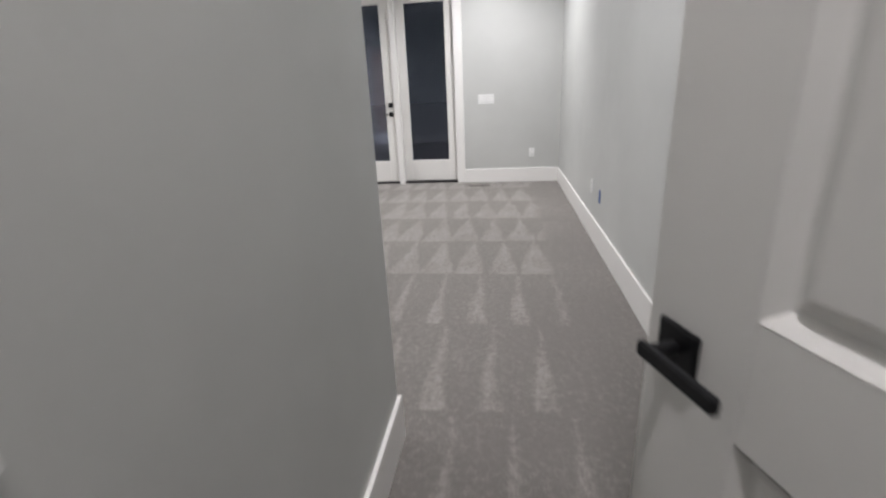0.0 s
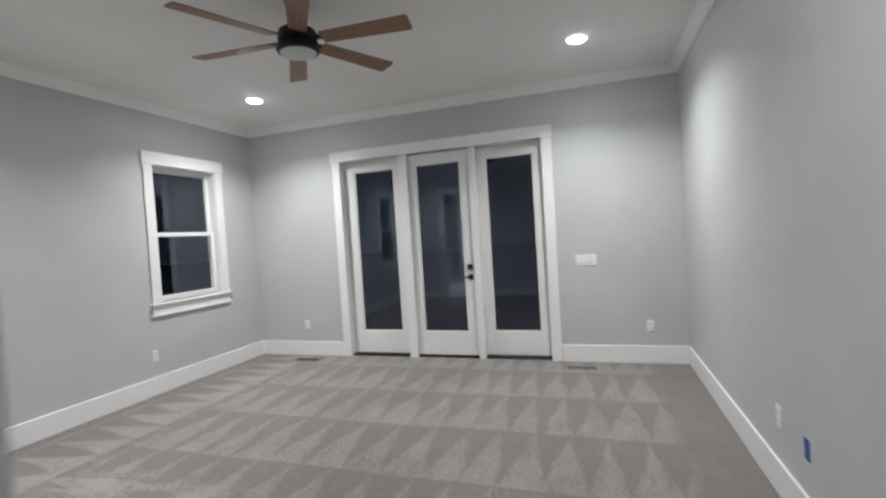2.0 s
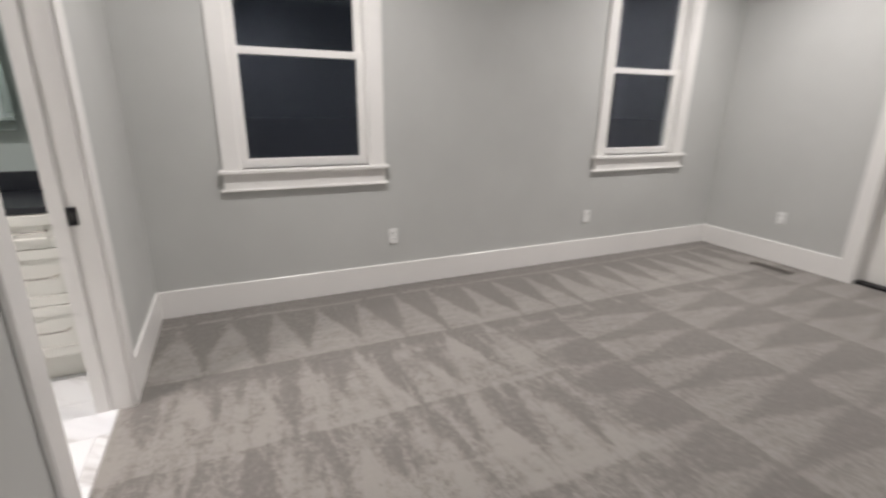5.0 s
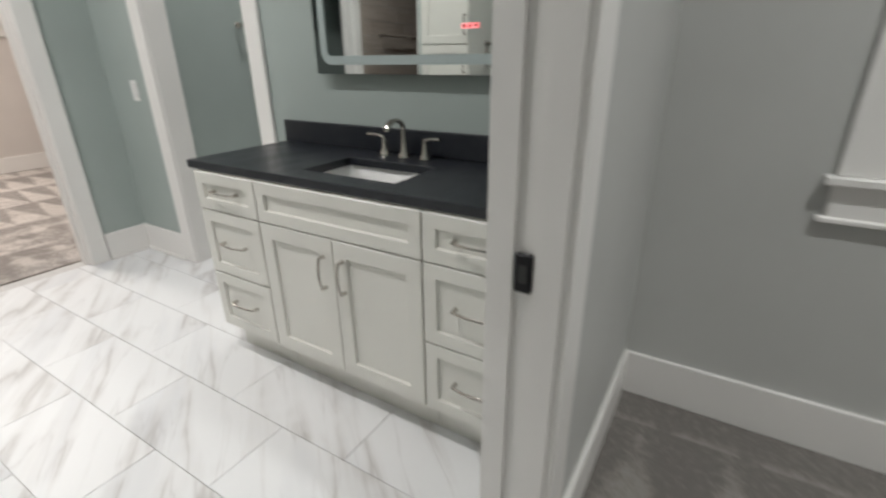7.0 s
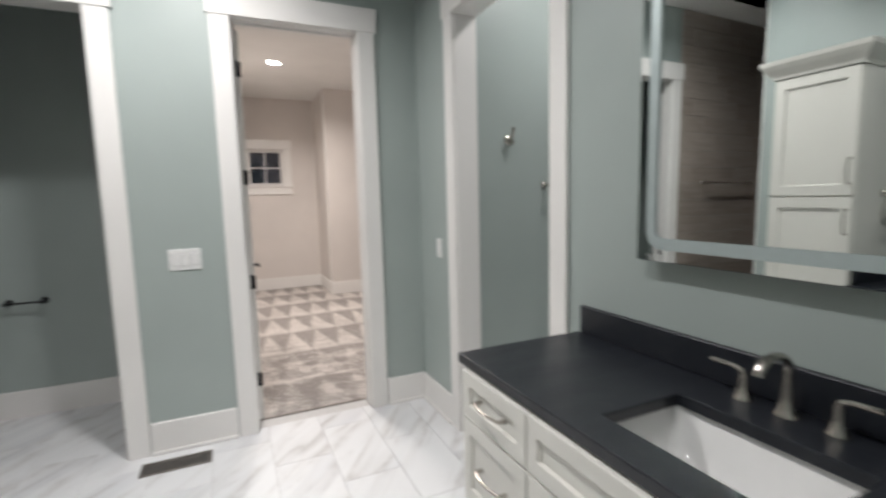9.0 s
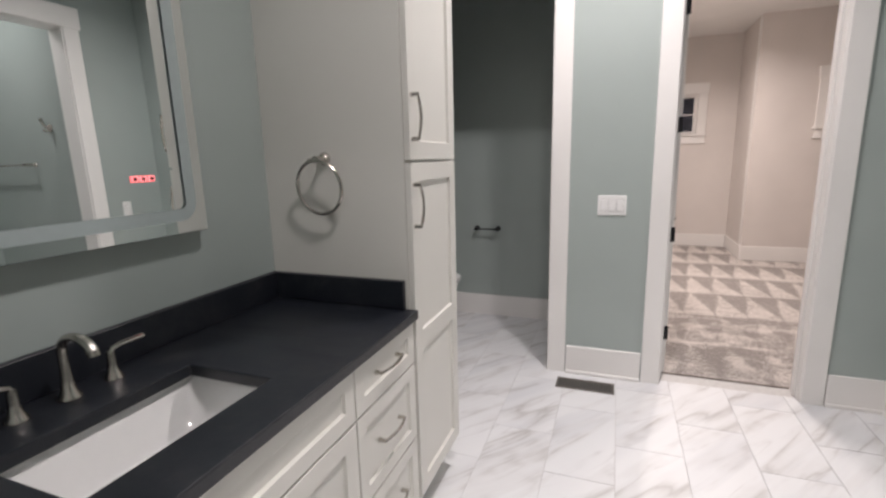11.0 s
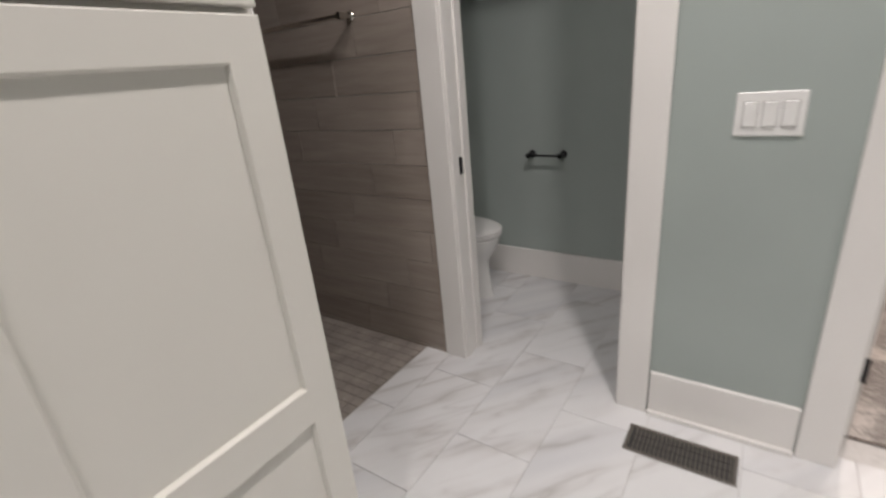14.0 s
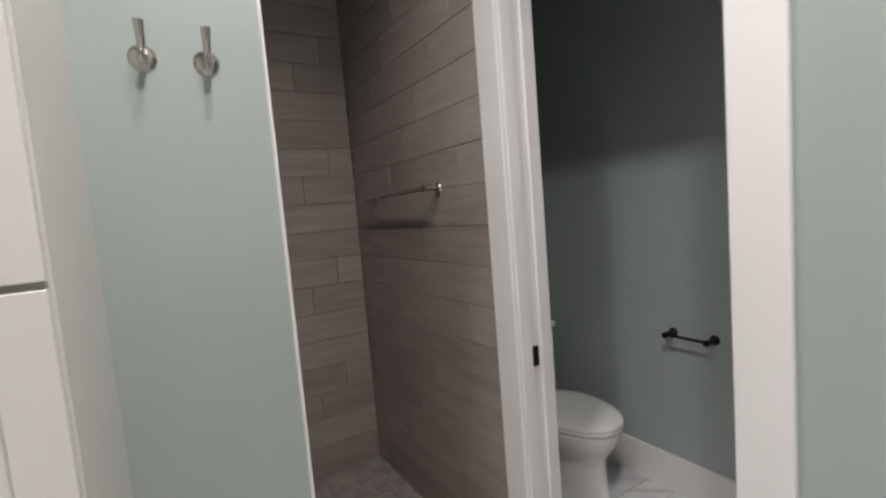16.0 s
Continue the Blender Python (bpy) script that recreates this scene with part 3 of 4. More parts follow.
c, w = mid(TOI)
toi = doorway("door_6", c, BS, 180, w, HEAD, "white cased pocket doorway of the toilet room", cw=0.105)
for s in (-1, 1):
    part("jamb", boxes((s * w / 2, s * (w / 2 - 0.012), 0, 0.048, 0, HEAD), (s * w / 2, s * (w / 2 - 0.012), 0.092, T, 0, HEAD)), TRIM, toi)
part("pocket_slot", boxes((-w / 2, -w / 2 + 0.004, 0.048, 0.092, 0, HEAD)), TRIM, toi)
lt = part("latch_strike", box(bmesh.new(), -w / 2 + 0.0042, -w / 2 + 0.014, 0.046, 0.074, 0.885, 0.955, 0.002), BLACK, toi, "black metal latch strike")

c, w = mid(WOP)
sid = doorway("door_7", BW, c, 90, w, HEAD, "white cased side room doorway", cw=0.10)
jamb_lining(sid, w, HEAD, T)


# ---- windows ----
def window(name, x, y, z, turn, w, h, label, depth=0.17, grid=False):
    """Double-hung window in a cased opening; origin at the middle of the opening's foot, on the wall face."""
    th = tagged(thing(name, x, y, z, label, "window", turn=turn), kind="structure")
    a, cw = w / 2, 0.105
    for s in (-1, 1):
        part("casing", box(bmesh.new(), s * (a - 0.004), s * (a + cw), -0.02, 0, 0.0, h, 0.003), TRIM, th)
        part("jamb", boxes((s * a, s * (a - 0.014), 0, depth - 0.03, 0, h)), TRIM, th)
    part("head_casing", box(bmesh.new(), -a - cw - 0.014, a + cw + 0.014, -0.026, 0, h, h + 0.14, 0.003), TRIM, th)
    part("head_jamb", boxes((-a, a, 0, depth - 0.03, h - 0.014, h)), TRIM, th)
    part("sill", box(bmesh.new(), -a - cw - 0.024, a + cw + 0.024, -0.045, 0.10, -0.026, 0.0, 0.004), TRIM, th)
    part("apron", box(bmesh.new(), -a - cw, a + cw, -0.018, 0, -0.125, -0.026, 0.003), TRIM, th)
    part("apron_bead", box(bmesh.new(), -a - cw - 0.018, a + cw + 0.018, -0.026, 0, -0.14, -0.122, 0.004), TRIM, th)

    def sash(z0, z1, y0, bottom, top):
        b = 0.045
        bm = bmesh.new()
        box(bm, -a + 0.014, -a + 0.014 + b, y0, y0 + 0.032, z0, z1, 0.002)
        box(bm, a - 0.014 - b, a - 0.014, y0, y0 + 0.032, z0, z1, 0.002)
        box(bm, -a + 0.014 + b, a - 0.014 - b, y0 + 0.001, y0 + 0.031, z0, z0 + bottom, 0.002)
        box(bm, -a + 0.014 + b, a - 0.014 - b, y0 + 0.001, y0 + 0.031, z1 - top, z1, 0.002)
        s = part("sash", bm, TRIM, th)
        g = part("pane", boxes((-a + 0.05, a - 0.05, y0 + 0.013, y0 + 0.018, z0 + 0.02, z1 - 0.02)), GLASS, s)
        g.visible_shadow = False
        if grid:
            part("muntin", boxes((-0.009, 0.009, y0 + 0.006, y0 + 0.012, z0, z1)), TRIM, s)
            part("muntin", boxes((-a + 0.05, a - 0.05, y0 + 0.006, y0 + 0.012, (z0 + z1) / 2 - 0.009, (z0 + z1) / 2 + 0.009)), TRIM, s)
    if grid:
        sash(0.0, h - 0.014, 0.06, 0.04, 0.04)
    else:
        m = h * 0.493
        sash(0.0, m + 0.025, 0.055, 0.06, 0.045)
        sash(m - 0.02, h - 0.014, 0.092, 0.045, 0.05)
    return th


for k, (a, b) in enumerate(WIN):
    window("window_%d" % (k + 1), XW, (a + b) / 2, WZ[0], 90, b - a, WZ[1] - WZ[0], "white double-hung window, dark night outside")
window("window_3", -2.415, -6.68, 1.685, 180, 0.57, 0.58, "small white four-pane closet window", 0.14, True)
window("window_5", -4.20, -5.75, 1.69, 180, 0.51, 0.56, "small white four-pane closet window", 0.14, True)
window("window_4", -4.36, -0.375, 0.95, 90, 0.75, 1.35, "white double-hung side room window", 0.14)

# ---- glazed door unit ----
fd = tagged(thing("door_1", 0, YN, 0, "white glazed exterior door with two fixed sidelights", "glazed door"), kind="structure")
f0, f1, fh = FD
for s0, s1 in ((f0 - 0.105, f0 + 0.004), (f1 - 0.004, f1 + 0.108)):
    part("casing", box(bmesh.new(), s0, s1, -0.02, 0, 0, fh, 0.003), TRIM, fd)
part("head_casing", box(bmesh.new(), f0 - 0.128, f1 + 0.116, -0.027, 0, fh - 0.004, fh + 0.125, 0.003), TRIM, fd)
for m0, m1 in ((-0.968, -0.862), (-0.090, -0.015)):
    part("mullion", box(bmesh.new(), m0, m1, -0.004, 0.15, 0, fh, 0.003), TRIM, fd)
part("threshold", boxes((f0, f1, 0.035, 0.16, 0.0, 0.022)), BLACK, fd, "dark metal threshold")


def leaf(name, x0, x1, g0, g1, y0, z0, z1, gz0, gz1, parent, label):
    """A glazed leaf or sidelight: stiles, rails and one pane."""
    bm = bmesh.new()
    box(bm, x0, g0, y0, y0 + 0.045, z0, z1, 0.003)
    box(bm, g1, x1, y0, y0 + 0.045, z0, z1, 0.003)
    box(bm, g0, g1, y0 + 0.0005, y0 + 0.0445, z0, gz0, 0.003)
    box(bm, g0, g1, y0 + 0.0005, y0 + 0.0445, gz1, z1, 0.003)
    lf = part(name, bm, DOORPAINT, parent, label)
    bead = bmesh.new()
    for q in ((g0, g0 + 0.012, gz0, gz1), (g1 - 0.012, g1, gz0, gz1), (g0 + 0.012, g1 - 0.012, gz0, gz0 + 0.012), (g0 + 0.012, g1 - 0.012, gz1 - 0.012, gz1)):
        box(bead, q[0], q[1], y0 + 0.006, y0 + 0.02, q[2], q[3], 0.003)
    part("glazing_bead", bead, DOORPAINT, lf)
    g = part("pane", boxes((g0 - 0.01, g1 + 0.01, y0 + 0.02, y0 + 0.026, gz0 - 0.01, gz1 + 0.01)), GLASS, lf)
    g.visible_shadow = False
    return lf


leaf("sidelight", f0 + 0.002, -0.970, -1.634, -1.089, 0.105, 0.025, fh - 0.002, 0.305, 2.347, fd, "white fixed glazed sidelight")
leaf("sidelight", -0.013, f1 - 0.002, 0.088, 0.634, 0.105, 0.025, fh - 0.002, 0.305, 2.347, fd, "white fixed glazed sidelight")
dl = leaf("door_leaf", -0.860, -0.092, -0.767, -0.214, 0.045, 0.03, fh - 0.012, 0.310, 2.341, fd, "closed white glazed door")
part("deadbolt", box(bmesh.new(), -0.180, -0.120, 0.022, 0.046, 1.055, 1.115, 0.004), BLACK, dl, "square black deadbolt")
part("rosette", box(bmesh.new(), -0.180, -0.120, 0.034, 0.046, 0.935, 0.995, 0.004), BLACK, dl, "square black rosette")
lv = bmesh.new()
tube(lv, [(-0.150, 0.036, 0.965), (-0.150, -0.004, 0.965)], 0.009, 10)
box(lv, -0.250, -0.138, -0.012, 0.0, 0.956, 0.974, 0.003)
part("lever", lv, BLACK, dl, "black lever handle")


# ---- plates, registers, lamps ----
def switch_plate(x, y, z, turn, gangs, label, group="light switches"):
    th = thing("light_switch", x, y, z, label, "switch", group, turn)
    w = 0.046 * gangs + 0.026
    plate = part("plate", box(bmesh.new(), -w / 2, w / 2, -0.006, 0, -0.060, 0.060, 0.003), PLASTIC, th)
    for k in range(gangs):
        cx = (k - (gangs - 1) / 2) * 0.046
        # thin grey sheet drawn as the shadow line round the rocker, no real frame
        part("frame", boxes((cx - 0.0185, cx + 0.0185, -0.0068, -0.005, -0.0355, 0.0355)), SHADOWGAP, th)
        bm = bmesh.new()
        box(bm, cx - 0.0165, cx + 0.0165, -0.011, -0.004, -0.0335, 0.0335, 0.002)
        part("rocker", bm, PLASTIC, th)
    return th


def wall_outlet(x, y, z, turn, label="white duplex wall outlet", box_only=False):
    th = thing("wall_outlet", x, y, z, label, "outlet", "wall outlets", turn)
    if box_only:
        bm = bmesh.new()
        for q in ((-0.027, -0.024, -0.050, 0.050), (0.024, 0.027, -0.050, 0.050), (-0.024, 0.024, 0.047, 0.050), (-0.024, 0.024, -0.050, -0.047)):
            box(bm, q[0], q[1], -0.003, 0.0, q[2], q[3])
        part("box_rim", bm, BLUE, th)
        part("box_back", boxes((-0.024, 0.024, -0.0015, -0.0005, -0.047, 0.047)), BLUE, th, "blue plastic box back")
        return th
    part("plate", box(bmesh.new(), -0.036, 0.036, -0.006, 0, -0.058, 0.058, 0.003), PLASTIC, th)
    for s in (-1, 1):
        r = part("receptacle", box(bmesh.new(), -0.017, 0.017, -0.009, -0.004, s * 0.024 - 0.015, s * 0.024 + 0.015, 0.003), PLASTIC, th)
        # slots are dark strips on the face, their shade put into the colour
        part("slot", boxes((-0.008, -0.005, -0.0095, -0.008, s * 0.024 - 0.004, s * 0.024 + 0.007), (0.005, 0.008, -0.0095, -0.008, s * 0.024 - 0.004, s * 0.024 + 0.007)), SLOT, r)
    return th


switch_plate(1.159, YN, 1.112, 0, 4, "white four-gang rocker switch plate on grey wall")
switch_plate(-1.597, BS, 1.109, 180, 3, "white three-gang rocker switch plate on green wall")
switch_plate(BW, -1.365, 1.103, 90, 1, "white single rocker switch plate on green wall")
switch_plate(HALL, 0.388, 1.06, 90, 2, "white two-gang rocker switch plate in the entry")
wall_outlet(1.769, YN, 0.397, 0)
wall_outlet(-2.417, YN, 0.41, 0)
wall_outlet(XW, 5.095, 0.406, 90)
wall_outlet(XW, 3.233, 0.404, 90)
wall_outlet(XE, 1.731, 0.375, -90)
wall_outlet(XE, 4.272, 0.425, -90)
wall_outlet(XE, 3.941, 0.404, -90, "open blue outlet box without cover plate", True)


def register(x, y, w, d, label, z=0.0):
    th = thing("floor_register", x, y, z, label, "floor vent", "floor registers")
    bm = bmesh.new()
    for q in ((-w / 2, w / 2, -d / 2, -d / 2 + 0.014), (-w / 2, w / 2, d / 2 - 0.014, d / 2), (-w / 2, -w / 2 + 0.014, -d / 2 + 0.014, d / 2 - 0.014), (w / 2 - 0.014, w / 2, -d / 2 + 0.014, d / 2 - 0.014)):
        box(bm, *q, 0, 0.007, 0.002)
    part("frame", bm, VENT, th)
    # flat dark sheet in place of the shaded duct below the louvres
    part("duct_shade", boxes((-w / 2 + 0.012, w / 2 - 0.012, -d / 2 + 0.012, d / 2 - 0.012, 0.0, 0.001)), SLOT, th)
    for r in range(3):
        y0 = -d / 2 + 0.016 + r * (d - 0.032) / 3
        n = 22
        lou = bmesh.new()
        for k in range(n):
            x0 = -w / 2 + 0.018 + k * (w - 0.036) / n
            box(lou, x0, x0 + 0.006, y0 + 0.002, y0 + (d - 0.032) / 3 - 0.003, 0.001, 0.006)
        part("louvre", lou, VENT, th)
    return th


register(1.062, 6.485, 0.30, 0.10, "brown metal floor register in carpet")
register(-2.285, 6.51, 0.34, 0.10, "brown metal floor register in carpet")
register(-1.488, -1.506, 0.345, 0.135, "brown metal floor register in marble floor", 0.001)


def recessed(x, y, glow, label):
    th = thing("recessed_light", x, y, CEIL, label, "ceiling light", "recessed lights")
    bm = bmesh.new()
    lathe(bm, [(0.072, -0.002), (0.092, -0.002), (0.094, -0.006), (0.074, -0.010), (0.072, -0.002)], 32)
    part("trim_ring", bm, PLASTIC, th, smooth=True)
    bm = bmesh.new()
    lathe(bm, [(0.0715, -0.001), (0.0715, -0.008), (0.062, -0.014), (0.03, -0.017)], 32)
    part("lens", bm, glow, th, "lit frosted lens")
    return th


for x, y in BED_LIGHTS:
    recessed(x, y, GLOWBED, "lit round white recessed ceiling light, the entry one added")
# the fixture at (1.42, 0.10) is made up to go with the entry fill
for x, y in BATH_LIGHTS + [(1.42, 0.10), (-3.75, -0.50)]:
    recessed(x, y, GLOW, "lit round white recessed ceiling light, the entry one added")
# the fixture at y -3.0 goes with the assumed second lamp
for x, y in ((-2.43, -4.63), (-2.43, -3.0)):
    recessed(x, y, GLOWWARM, "lit round warm recessed closet light, the one by the door added")

# ---- ceiling fan ----
fan = thing("ceiling_fan", -0.493, 4.105, CEIL, "six-blade wooden ceiling fan with dark motor, lamp off", "ceiling fan")
part("canopy", lathe(bmesh.new(), [(0.03, -0.055), (0.055, -0.05), (0.07, -0.02), (0.07, 0.0)], 28), BLACK, fan, smooth=True)
part("downrod", tube(bmesh.new(), [(0, 0, -0.05), (0, 0, -0.20)], 0.014, 14), BLACK, fan, smooth=True)
part("motor", lathe(bmesh.new(), [(0.03, -0.17), (0.07, -0.185), (0.115, -0.20), (0.125, -0.22), (0.125, -0.27), (0.10, -0.29), (0.09, -0.292)], 36), BLACK, fan, "dark bronze motor housing", True)
part("lamp_ring", lathe(bmesh.new(), [(0.10, -0.292), (0.135, -0.296), (0.138, -0.325), (0.128, -0.338), (0.118, -0.34)], 36), BLACK, fan, smooth=True)
part("lamp_lens", lathe(bmesh.new(), [(0.118, -0.334), (0.112, -0.346), (0.08, -0.354), (0.03, -0.357)], 36), LENS, fan, "frosted white unlit lens", True)
for k in range(6):
    ang = radians(5 + 60 * k)
    bm = bmesh.new()
    # blade: flat board, a little wider at the tip, pitched about its length
    outline = [(0.17, -0.055), (0.752, -0.070), (0.760, -0.05), (0.760, 0.05), (0.752, 0.070), (0.17, 0.055)]
    top = [bm.verts.new((r, s, 0.004)) for r, s in outline]
    low = [bm.verts.new((r, s, -0.004)) for r, s in outline]
    bm.faces.new(top)
    bm.faces.new(low[::-1])
    for i in range(6):
        bm.faces.new((low[i], low[(i + 1) % 6], top[(i + 1) % 6], top[i]))
    bl = part("blade", bm, WOOD, fan, "brown wooden blade")
    bl.matrix_basis = Matrix.Translation((0, 0, -0.262)) @ Matrix.Rotation(ang, 4, "Z") @ Matrix.Rotation(radians(-12), 4, "X")
    part("blade_iron", boxes((0.08, 0.235, -0.022, 0.022, 0.004, 0.010)), BLACK, bl)

# ---- entry door, standing open ----
ed = thing("entry_door", 1.868, -0.020, 0, "white panelled entry door standing open, black lever", "door", turn=109)
W, H, D = 0.875, HEAD - 0.03, 0.035


def panel_door(name, w, h, d, parent, rails, stile=0.115, mat=DOORPAINT):
    """Leaf along +x from 0 to w; rails lists (z0, z1) of the cross pieces, panels are sunk between them."""
    bm = bmesh.new()
    box(bm, 0, stile, -d / 2, d / 2, 0.012, h, 0.002)
    box(bm, w - stile, w, -d / 2, d / 2, 0.012, h, 0.002)
    for z0, z1 in rails:
        box(bm, stile, w - stile, -d / 2 + 0.0004, d / 2 - 0.0004, z0, z1, 0.002)
    lf = part(name, bm, mat, parent)
    for (a0, z0), (z1, b1) in zip(rails, rails[1:]):
        bm = bmesh.new()
        for s in (-1, 1):
            loops = []
            for inset, sunk in ((0.0, 0.0), (0.004, 0.0025), (0.020, 0.0140), (0.025, 0.0143), (0.042, 0.0040), (0.046, 0.0035)):
                yy = s * (d / 2 - sunk)
                loops.append([bm.verts.new(p) for p in ((stile + inset, yy, z0 + inset), (w - stile - inset, yy, z0 + inset), (w - stile - inset, yy, z1 - inset), (stile + inset, yy, z1 - inset))])
            for u, v in zip(loops, loops[1:]):
                for k in range(4):
                    bm.faces.new((u[k], u[(k + 1) % 4], v[(k + 1) % 4], v[k]))
            bm.faces.new(loops[-1])
        bmesh.ops.recalc_face_normals(bm, faces=bm.faces)
        part("panel", bm, mat, lf)
    return lf


lf = panel_door("door_leaf", W, H, D, ed, [(0.012, 0.22), (0.884, 1.036), (H - 0.14, H)], 0.160)
for s in (-1, 1):
    hd = part("handle", box(bmesh.new(), W - 0.098, W - 0.030, s * D / 2, s * (D / 2 + 0.009), 0.915, 0.983, 0.003), BLACK, lf, "black square rosette")
    bm = bmesh.new()
    tube(bm, [(W - 0.064, s * (D / 2 + 0.005), 0.955), (W - 0.064, s * (D / 2 + 0.05), 0.955)], 0.009, 12)
    box(bm, W - 0.178, W - 0.050, s * (D / 2 + 0.042), s * (D / 2 + 0.054), 0.945, 0.966, 0.003)
    part("lever", bm, BLACK, hd, "black straight lever")

# ---- closet door, standing open ----
cd = thing("closet_door", CLO[1] - 0.033, BS - T - 0.008, 0, "white panelled closet door standing open, black lever", "door", turn=-91)
lf = panel_door("door_leaf", 0.72, CHEAD - 0.03, D, cd, [(0.012, 0.22), (0.80, 0.99), (CHEAD - 0.15, CHEAD - 0.03)], 0.11)
hd = part("handle", box(bmesh.new(), 0.615, 0.68, -D / 2 - 0.009, -D / 2, 0.915, 0.985, 0.003), BLACK, lf, "black square rosette")
bm = bmesh.new()
tube(bm, [(0.648, -D / 2 - 0.005, 0.95), (0.648, -D / 2 - 0.05, 0.95)], 0.011, 12)
box(bm, 0.53, 0.662, -D / 2 - 0.054, -D / 2 - 0.042, 0.939, 0.961, 0.003)
part("lever", bm, BLACK, hd, "black straight lever")

setting("carpet_edge", box(bmesh.new(), CLO[0] + 0.012, CLO[1] - 0.012, BS - T - 0.034, BS - T - 0.020, -0.002, 0.0035, 0.001), DARKGROUT, "dark seam where closet carpet meets marble tile")


# ---- bathroom cabinets ----
def front_piece(bm, x0, x1, z0, z1, y, rail, low, high, seam_low=False, seam_high=False):
    """One lofted front: rounded outer edge, flat frame, stepped and sunk panel."""
    def ring(i, j, k, yy):
        a = low if k else 0.0
        b = high if k else 0.0
        lo_ = z0 + (0.0 if seam_low and not k else i) + a + (j if k else 0)
        hi_ = z1 - (0.0 if seam_high and not k else i) - b - (j if k else 0)
        xi = i + (rail + j if k else 0)
        return [bm.verts.new(p) for p in ((x0 + xi, yy, lo_), (x1 - xi, yy, lo_), (x1 - xi, yy, hi_), (x0 + xi, yy, hi_))]
    rings = [ring(0, 0, 0, y + 0.02), ring(0, 0, 0, y + 0.002), ring(0.002, 0, 0, y), ring(0, 0, 1, y), ring(0, 0.0012, 1, y + 0.001), ring(0, 0.0040, 1, y + 0.0105)]
    for u, w in zip(rings, rings[1:]):
        for k in range(4):
            bm.faces.new((u[k], u[(k + 1) % 4], w[(k + 1) % 4], w[k]))
    bm.faces.new(rings[-1])
    bm.faces.new(rings[0])


def shaker(name, x0, x1, z0, z1, y, parent, rail=0.048, mid_rail=None, label=""):
    """A framed front with a sunk panel, its face at y (towards -y)."""
    bm = bmesh.new()
    if mid_rail:
        front_piece(bm, x0, x1, z0, mid_rail, y, rail, rail, 0.035, False, True)
        front_piece(bm, x0, x1, mid_rail, z1, y, rail, 0.035, rail, True, False)
        bmesh.ops.remove_doubles(bm, verts=bm.verts, dist=0.0002)
    else:
        front_piece(bm, x0, x1, z0, z1, y, rail, rail, rail)
    return part(name, bm, CABINET, parent, label)


def bar_pull(parent, x, y, z, length, upright):
    """Arched bar pull standing off the front."""
    bm = bmesh.new()
    pts = []
    for k in range(13):
        s = -1 + 2 * k / 12
        out = 0.022 + 0.012 * (1 - s * s)
        pts.append((x, y - out, z + s * length / 2) if upright else (x + s * length / 2, y - out, z))
    tube(bm, pts, 0.0052, 8)
    for s in (-1, 1):
        p = (x, y, z + s * length / 2 * 0.96) if upright else (x + s * length / 2 * 0.96, y, z)
        tube(bm, [p, (p[0], y - 0.026, p[2])], 0.0075, 8, True, 0.0058)
    return part("pull", bm, NICKEL, parent, "brushed nickel arched pull", True)


TOP, CABTOP, TOE = 0.90, 0.868, 0.148


def drawer_unit(ox, oy, turn, x0, x1, depth, label):
    th = thing("drawer_cabinet", ox, oy, 0, label, "cabinet", "vanity cabinets", turn)
    f = -depth
    part("carcass", boxes((x0 + 0.003, x1 - 0.003, f + 0.022, 0, TOE, CABTOP)), CABINET, th)
    part("toe_kick", boxes((x0 + 0.002, x1 - 0.002, f + 0.085, -0.01, 0.0, TOE)), CABINET, th)
    for z0, z1 in ((0.708, 0.862), (0.424, 0.702), (0.155, 0.418)):
        fr = shaker("drawer_front", x0 + 0.003, x1 - 0.003, z0, z1, f, th, 0.045)
        bar_pull(fr, (x0 + x1) / 2, f + 0.008, (z0 + z1) / 2 + 0.005, 0.142, False)
    return th


def sink_unit(ox, oy, turn, x0, x1, depth, label):
    th = thing("sink_cabinet", ox, oy, 0, label, "cabinet", "vanity cabinets", turn)
    f = -depth
    bm = bmesh.new()
    box(bm, x0 + 0.003, x0 + 0.018, f + 0.022, 0, TOE, CABTOP)
    box(bm, x1 - 0.018, x1 - 0.003, f + 0.022, 0, TOE, CABTOP)
    box(bm, x0 + 0.018, x1 - 0.018, f + 0.022, 0, TOE, TOE + 0.018)
    box(bm, x0 + 0.018, x1 - 0.018, -0.012, 0, TOE + 0.018, CABTOP)
    box(bm, x0 + 0.018, x1 - 0.018, f + 0.022, f + 0.040, TOE + 0.018, CABTOP)
    part("carcass", bm, CABINET, th)
    part("toe_kick", boxes((x0 + 0.002, x1 - 0.002, f + 0.085, -0.01, 0.0, TOE)), CABINET, th)
    shaker("false_front", x0 + 0.003, x1 - 0.003, 0.708, 0.862, f, th, 0.045)
    m = (x0 + x1) / 2
    for a, b, px in ((x0 + 0.004, m - 0.002, m - 0.045), (m + 0.002, x1 - 0.004, m + 0.045)):
        d = shaker("door", a, b, 0.155, 0.702, f, th, 0.058)
        bar_pull(d, px, f, 0.572, 0.124, True)
    return th


